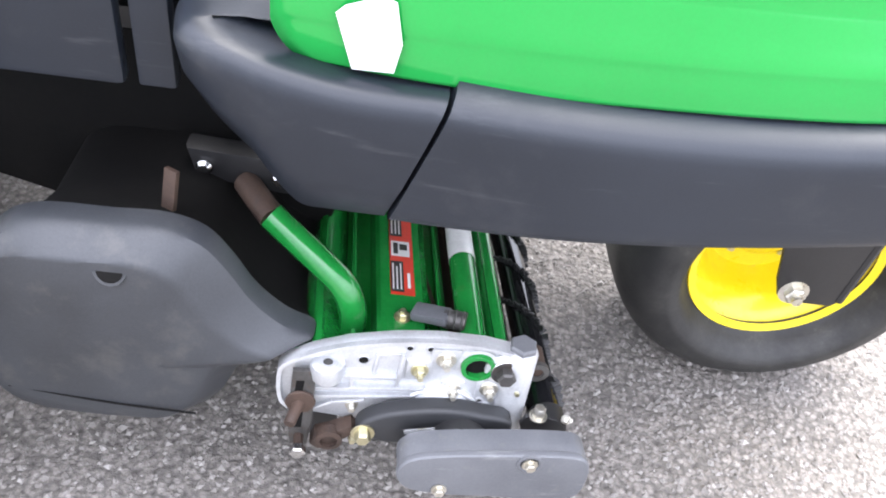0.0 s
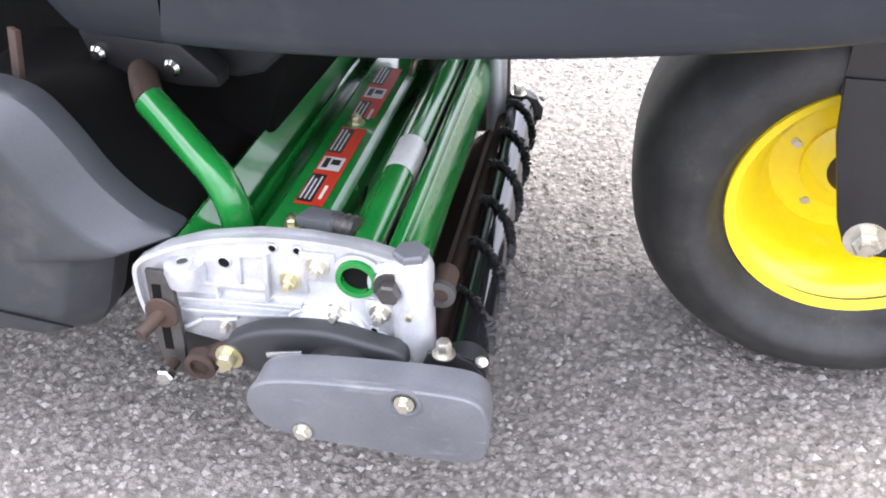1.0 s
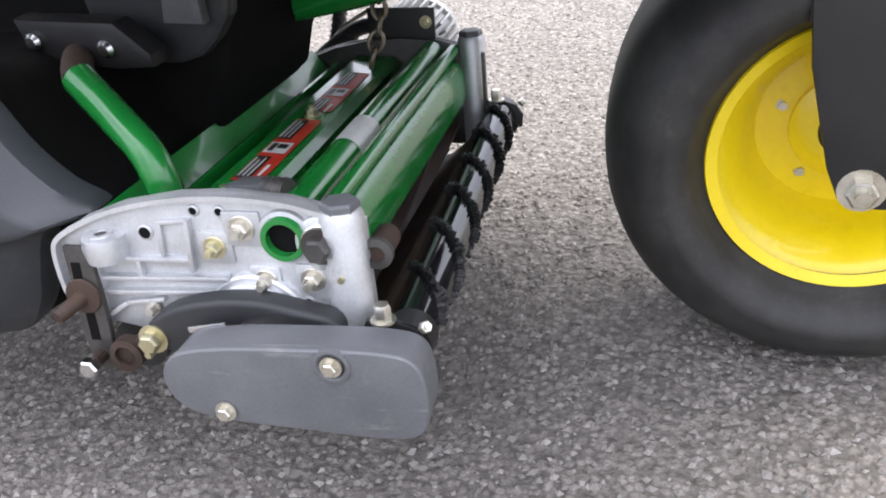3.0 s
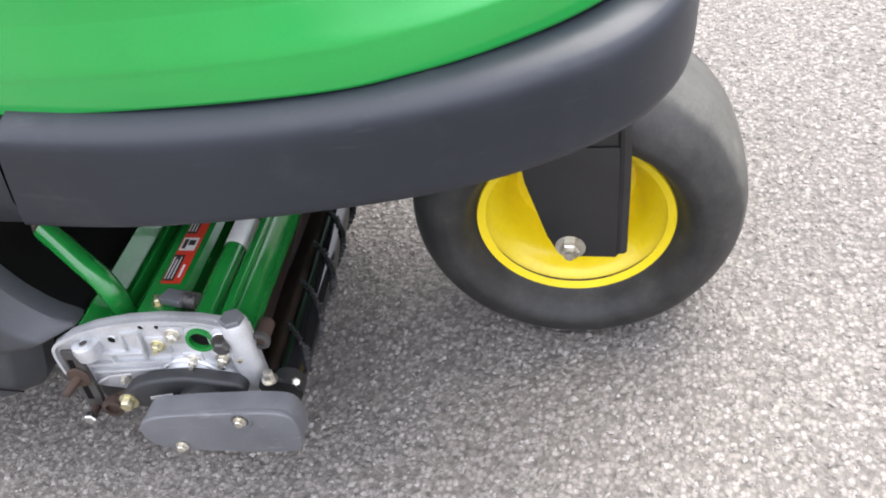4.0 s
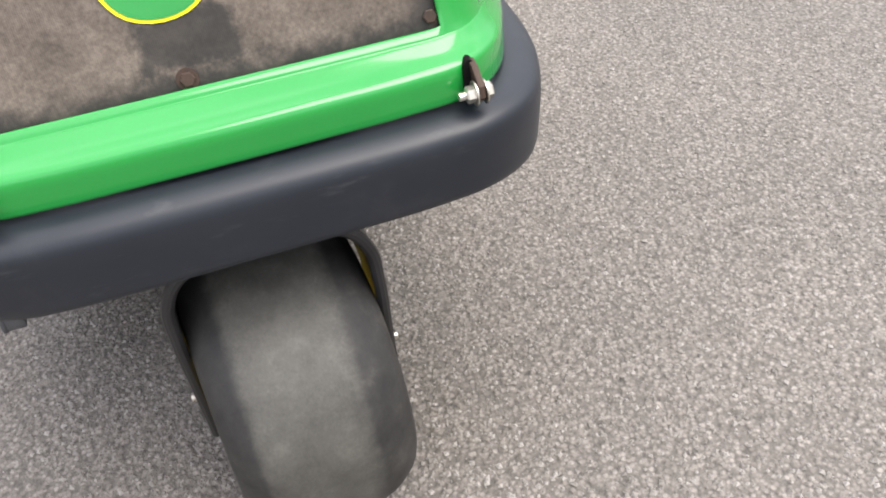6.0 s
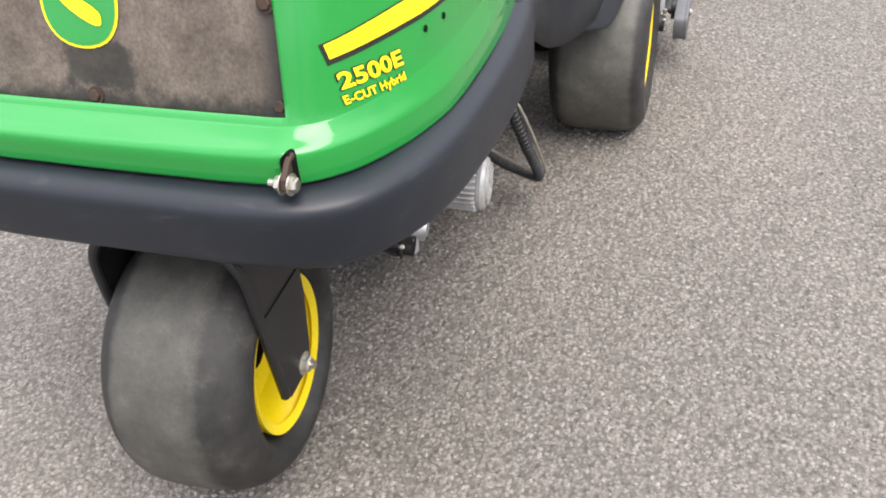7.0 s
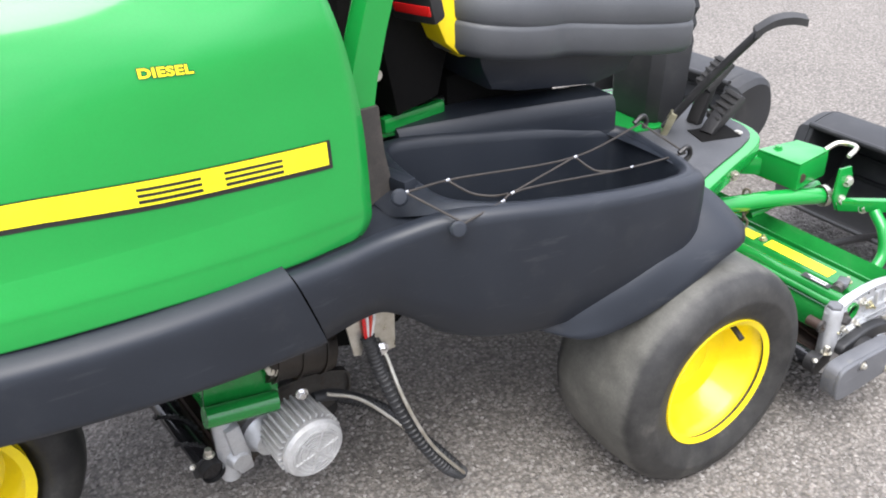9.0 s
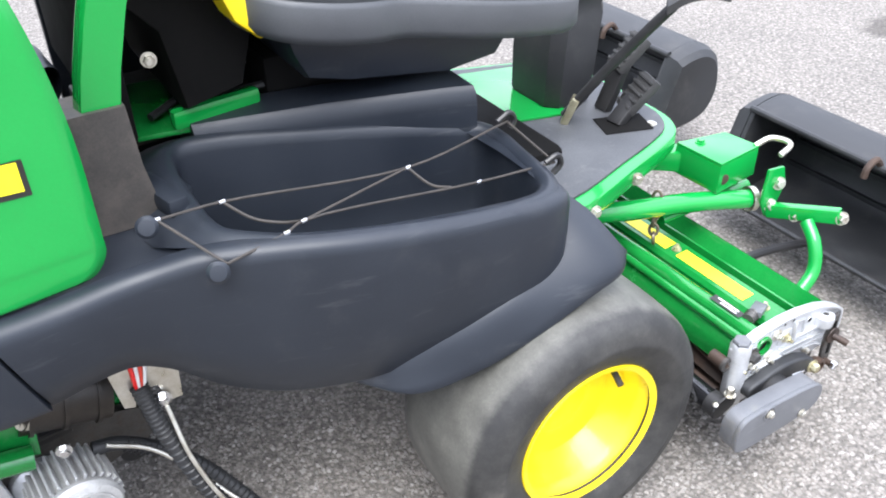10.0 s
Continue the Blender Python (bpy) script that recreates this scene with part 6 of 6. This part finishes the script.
part("clamp_bolt", bolt((-0.555, 0.25, 0.395), (0.6, 0.8, 0.2), 0.014, 0.012, True, 0.006), ZINC, hv)
part("clamp_bolt", bolt((-0.585, 0.285, 0.345), (0.1, 1, 0), 0.008, 0.008, True), STEEL, hv)
# lugs and a pipe under the left side
lug = part("frame_lug", prism([(-0.762, 0.456), (-0.758, 0.410), (-0.752, 0.382), (-0.711, 0.378), (-0.663, 0.378), (-0.633, 0.386), (-0.612, 0.403), (-0.593, 0.427), (-0.584, 0.460)], "y", -0.187, -0.165, 0.006), PLASTIC_DUSTY, mower, "dusty black frame lug over the cutting unit", smooth=False)
part("lug_tab", prism([(-0.654, 0.463), (-0.661, 0.425), (-0.614, 0.423), (-0.614, 0.464)], "y", -0.200, -0.185, 0.003), MAT, lug)
part("hose", tube([(-0.70, -0.05, 0.50), (-0.60, 0.0, 0.46), (-0.50, 0.05, 0.50)], 0.022, 14), DIRTY, mower)

# ---- decals on the hood ----
def on_side(sy, x, z, lift):
    return Vector((x, sy * (side_y(x, z) + lift), z))


def strip_side(sy, xs, zt, zb, lift, mat, name, parent, label=""):
    rows = [[on_side(sy, x, zb(x) + (zt(x) - zb(x)) * k / 3, lift) for k in range(4)] for x in xs]
    return part(name, loft(rows), mat, parent, label)


def table(*p):
    tab = sorted(p)
    return lambda x: lerp_table(tab, x)


R_T = table((0.026, 0.872), (-0.03, 0.875), (-0.1, 0.876), (-0.263, 0.869), (-0.492, 0.852), (-0.640, 0.842))
R_B = table((0.026, 0.853), (-0.03, 0.852), (-0.1, 0.849), (-0.263, 0.839), (-0.40, 0.826), (-0.640, 0.808))
L_T = table((0.034, 0.8575), (-0.03, 0.861), (-0.10, 0.861), (-0.18, 0.859), (-0.33, 0.857), (-0.66, 0.845))
L_B = table((0.034, 0.8440), (-0.03, 0.8425), (-0.10, 0.838), (-0.19, 0.830), (-0.33, 0.824), (-0.66, 0.805))
for sy, T, B, a, b in ((1, R_T, R_B, 0.026, -0.640), (-1, L_T, L_B, 0.026, -0.640)):
    xs = np.linspace(a, b, 40)
    st = strip_side(sy, np.linspace(a + 0.004, b - 0.006, 40), lambda x: T(x) + 0.0015, lambda x: B(x) - 0.007, 0.0012, DECAL_BLACK, "stripe", hood, "yellow stripe decal with a dark edge")
    strip_side(sy, xs, T, B, 0.0022, DECAL_YELLOW, "stripe_face", st)
    if sy < 0:
        for k in range(1, 8):
            strip_side(sy, np.linspace(a - 0.004, b, 40), lambda x: B(x) + (T(x) - B(x)) * k / 8 + 0.0004, lambda x: B(x) + (T(x) - B(x)) * k / 8 - 0.0004, 0.0027, DECAL_OCHRE, "stripe_line", st)
    # maker's two words as plain bars
    for x0, x1 in ((-0.376, -0.4575), (-0.4885, -0.571)):
        for z0, z1 in ((0.004, 0.0085), (0.0125, 0.0165), (0.0205, 0.0245)):
            strip_side(sy, np.linspace(x0, x1, 9), lambda x: B(x) + z1, lambda x: B(x) + z0, 0.0030, DECAL_BLACK, "word_bar", st)


def lettering(body_text, sy, x0, z0, x1, z1, height, name):
    """Raised decal letters along a line on the hood's side; the line runs as the word is read."""
    cu = bpy.data.curves.new("text", "FONT")
    cu.body = body_text
    cu.size = 1.0
    cu.space_character = 1.05
    cu.offset = 0.035
    tmp = bpy.data.objects.new("text", cu)
    scene.collection.objects.link(tmp)
    bpy.context.view_layer.update()
    me = bpy.data.meshes.new_from_object(tmp.evaluated_get(bpy.context.evaluated_depsgraph_get()))
    cu.offset = 0.075
    bpy.context.view_layer.update()
    me2 = bpy.data.meshes.new_from_object(tmp.evaluated_get(bpy.context.evaluated_depsgraph_get()))
    bpy.data.objects.remove(tmp)
    lo = min(v.co.x for v in me.vertices)
    hi = max(v.co.x for v in me.vertices)
    obs = []
    for mesh, mat, lift, nm in ((me2, DECAL_BLACK, 0.0012, name), (me, DECAL_YELLOW, 0.0022, name + "_face")):
        for v in mesh.vertices:
            u = (v.co.x - lo) / (hi - lo)
            x = x0 + (x1 - x0) * u
            z = z0 + (z1 - z0) * u + v.co.y / 0.72 * height
            v.co = on_side(sy, x, z, lift)
        mesh.materials.append(mat)
        ob = new(nm, mesh)
        ob.parent = hood if not obs else obs[0]
        obs.append(ob)
    obs[0]["label"] = "yellow decal lettering with black edge"
    return obs[0]


lettering("2500E", 1, 0.027, 0.8125, -0.072, 0.8005, 0.0215, "model_lettering")
lettering("E-CUT Hybrid", 1, 0.030, 0.7925, -0.068, 0.780, 0.0115, "model_lettering")
lettering("DIESEL", 1, -0.412, 0.984, -0.477, 0.978, 0.011, "fuel_lettering")
lettering("2500E", -1, -0.074, 0.7890, 0.031, 0.7980, 0.0185, "model_lettering")
lettering("E-CUT Hybrid", -1, -0.069, 0.7730, 0.030, 0.7815, 0.0105, "model_lettering")
# plug holes: near-black discs on the hood for the shade in them
for x, z in ((-0.133, 0.823), (-0.186, 0.818)):
    part("plug_hole", lathe([(0.005, 0), (0.005, 0.0012), (0.001, 0.0012)], aim(on_side(1, x, z, 0.0004), (0.1, 1, 0.1)), 14), VOID, hood)
sp = [(-0.628, 0.725), (-0.613, 0.676), (-0.578, 0.680), (-0.573, 0.707), (-0.580, 0.742), (-0.594, 0.747), (-0.606, 0.739), (-0.620, 0.733)]
bm = bmesh.new()
bm.faces.new([bm.verts.new(on_side(-1, x, z, 0.0035)) for x, z in sp])
part("torn_sticker", bm, WHITE, hood, "torn blank white sticker", smooth=False)
# maker's shield on the rear screen, a plain shape
def shield(k, lift):
    out = []
    for y, z in [(p.x, p.y) for p in catmull([(-0.054, 0.968, 0), (0.0, 0.972, 0), (0.054, 0.968, 0), (0.060, 0.93, 0), (0.055, 0.892, 0), (0.036, 0.869, 0), (0.0, 0.860, 0), (-0.036, 0.869, 0), (-0.055, 0.892, 0), (-0.060, 0.93, 0)], 3, closed=True)]:
        yy, zz = -0.035 + y * k, 0.915 + (z - 0.915) * k
        if k < 0.5:
            yy, zz = -0.035 + y * 0.55, 0.912 + (z - 0.915) * 0.22 - y * 0.30
        x = float(np.interp(zz, [r[mid_i].z for r in GRID], [r[mid_i].x for r in GRID])) - 0.008 + lift
        out.append((x, yy, zz))
    return out


for k, lift, mt, nm in ((1.0, 0.002, DECAL_YELLOW, "badge"), (0.93, 0.003, GREEN, "badge_field"), (0.40, 0.004, DECAL_YELLOW, "badge_mark")):
    bm = bmesh.new()
    bm.faces.new([bm.verts.new(p) for p in shield(k, lift)])
    part(nm, bm, mt, panel, "green and yellow shield badge" if nm == "badge" else "", smooth=False)

# ---- elastic net over the bin ----
net = thing("cargo_net", "grey-brown elastic cord net stretched over the storage bin", "net")
P = {"a": (-0.766, 0.379, 0.720), "b": (-0.818, 0.462, 0.686), "c": (-1.342, 0.410, 0.638), "d": (-1.328, 0.305, 0.666), "n1": (-1.118, 0.360, 0.674), "n2": (-0.929, 0.431, 0.690), "n3": (-1.202, 0.414, 0.650), "k1": (-0.850, 0.365, 0.710), "k2": (-0.900, 0.445, 0.690)}
for pts in (("a", "k1", "n1", "d"), ("b", "k2", "n2", "n3", "c"), ("n1", "n2"), ("d", "c"), ("a", "b")):
    q = [Vector(P[n]) for n in pts]
    part("cord", tube(q, 0.0019, 7), CORD, net)
part("cord", tube([P["n1"], (-1.140, 0.390, 0.653), (-1.160, 0.410, 0.653)], 0.0022, 7), CORD, net)
part("cord", tube([P["k1"], (-0.880, 0.390, 0.688), (-0.910, 0.405, 0.680), P["n2"]], 0.0022, 7), CORD, net)
for n in ("n1", "n2", "n3", "k1", "k2", "a"):
    part("crimp", lathe([(0.001, -0.004), (0.0034, -0.004), (0.0034, 0.004), (0.001, 0.004)], aim(P[n], (1, 0.2, 0)), 10), STEEL, net)
part("net_hook", tube([(-1.325, 0.410, 0.642), (-1.345, 0.412, 0.650), (-1.352, 0.412, 0.634), (-1.340, 0.410, 0.620)], 0.005, 8), DARK, net)
part("net_hook", tube([(-1.310, 0.305, 0.670), (-1.332, 0.305, 0.680), (-1.342, 0.305, 0.666), (-1.335, 0.305, 0.653)], 0.005, 8), DARK, net)
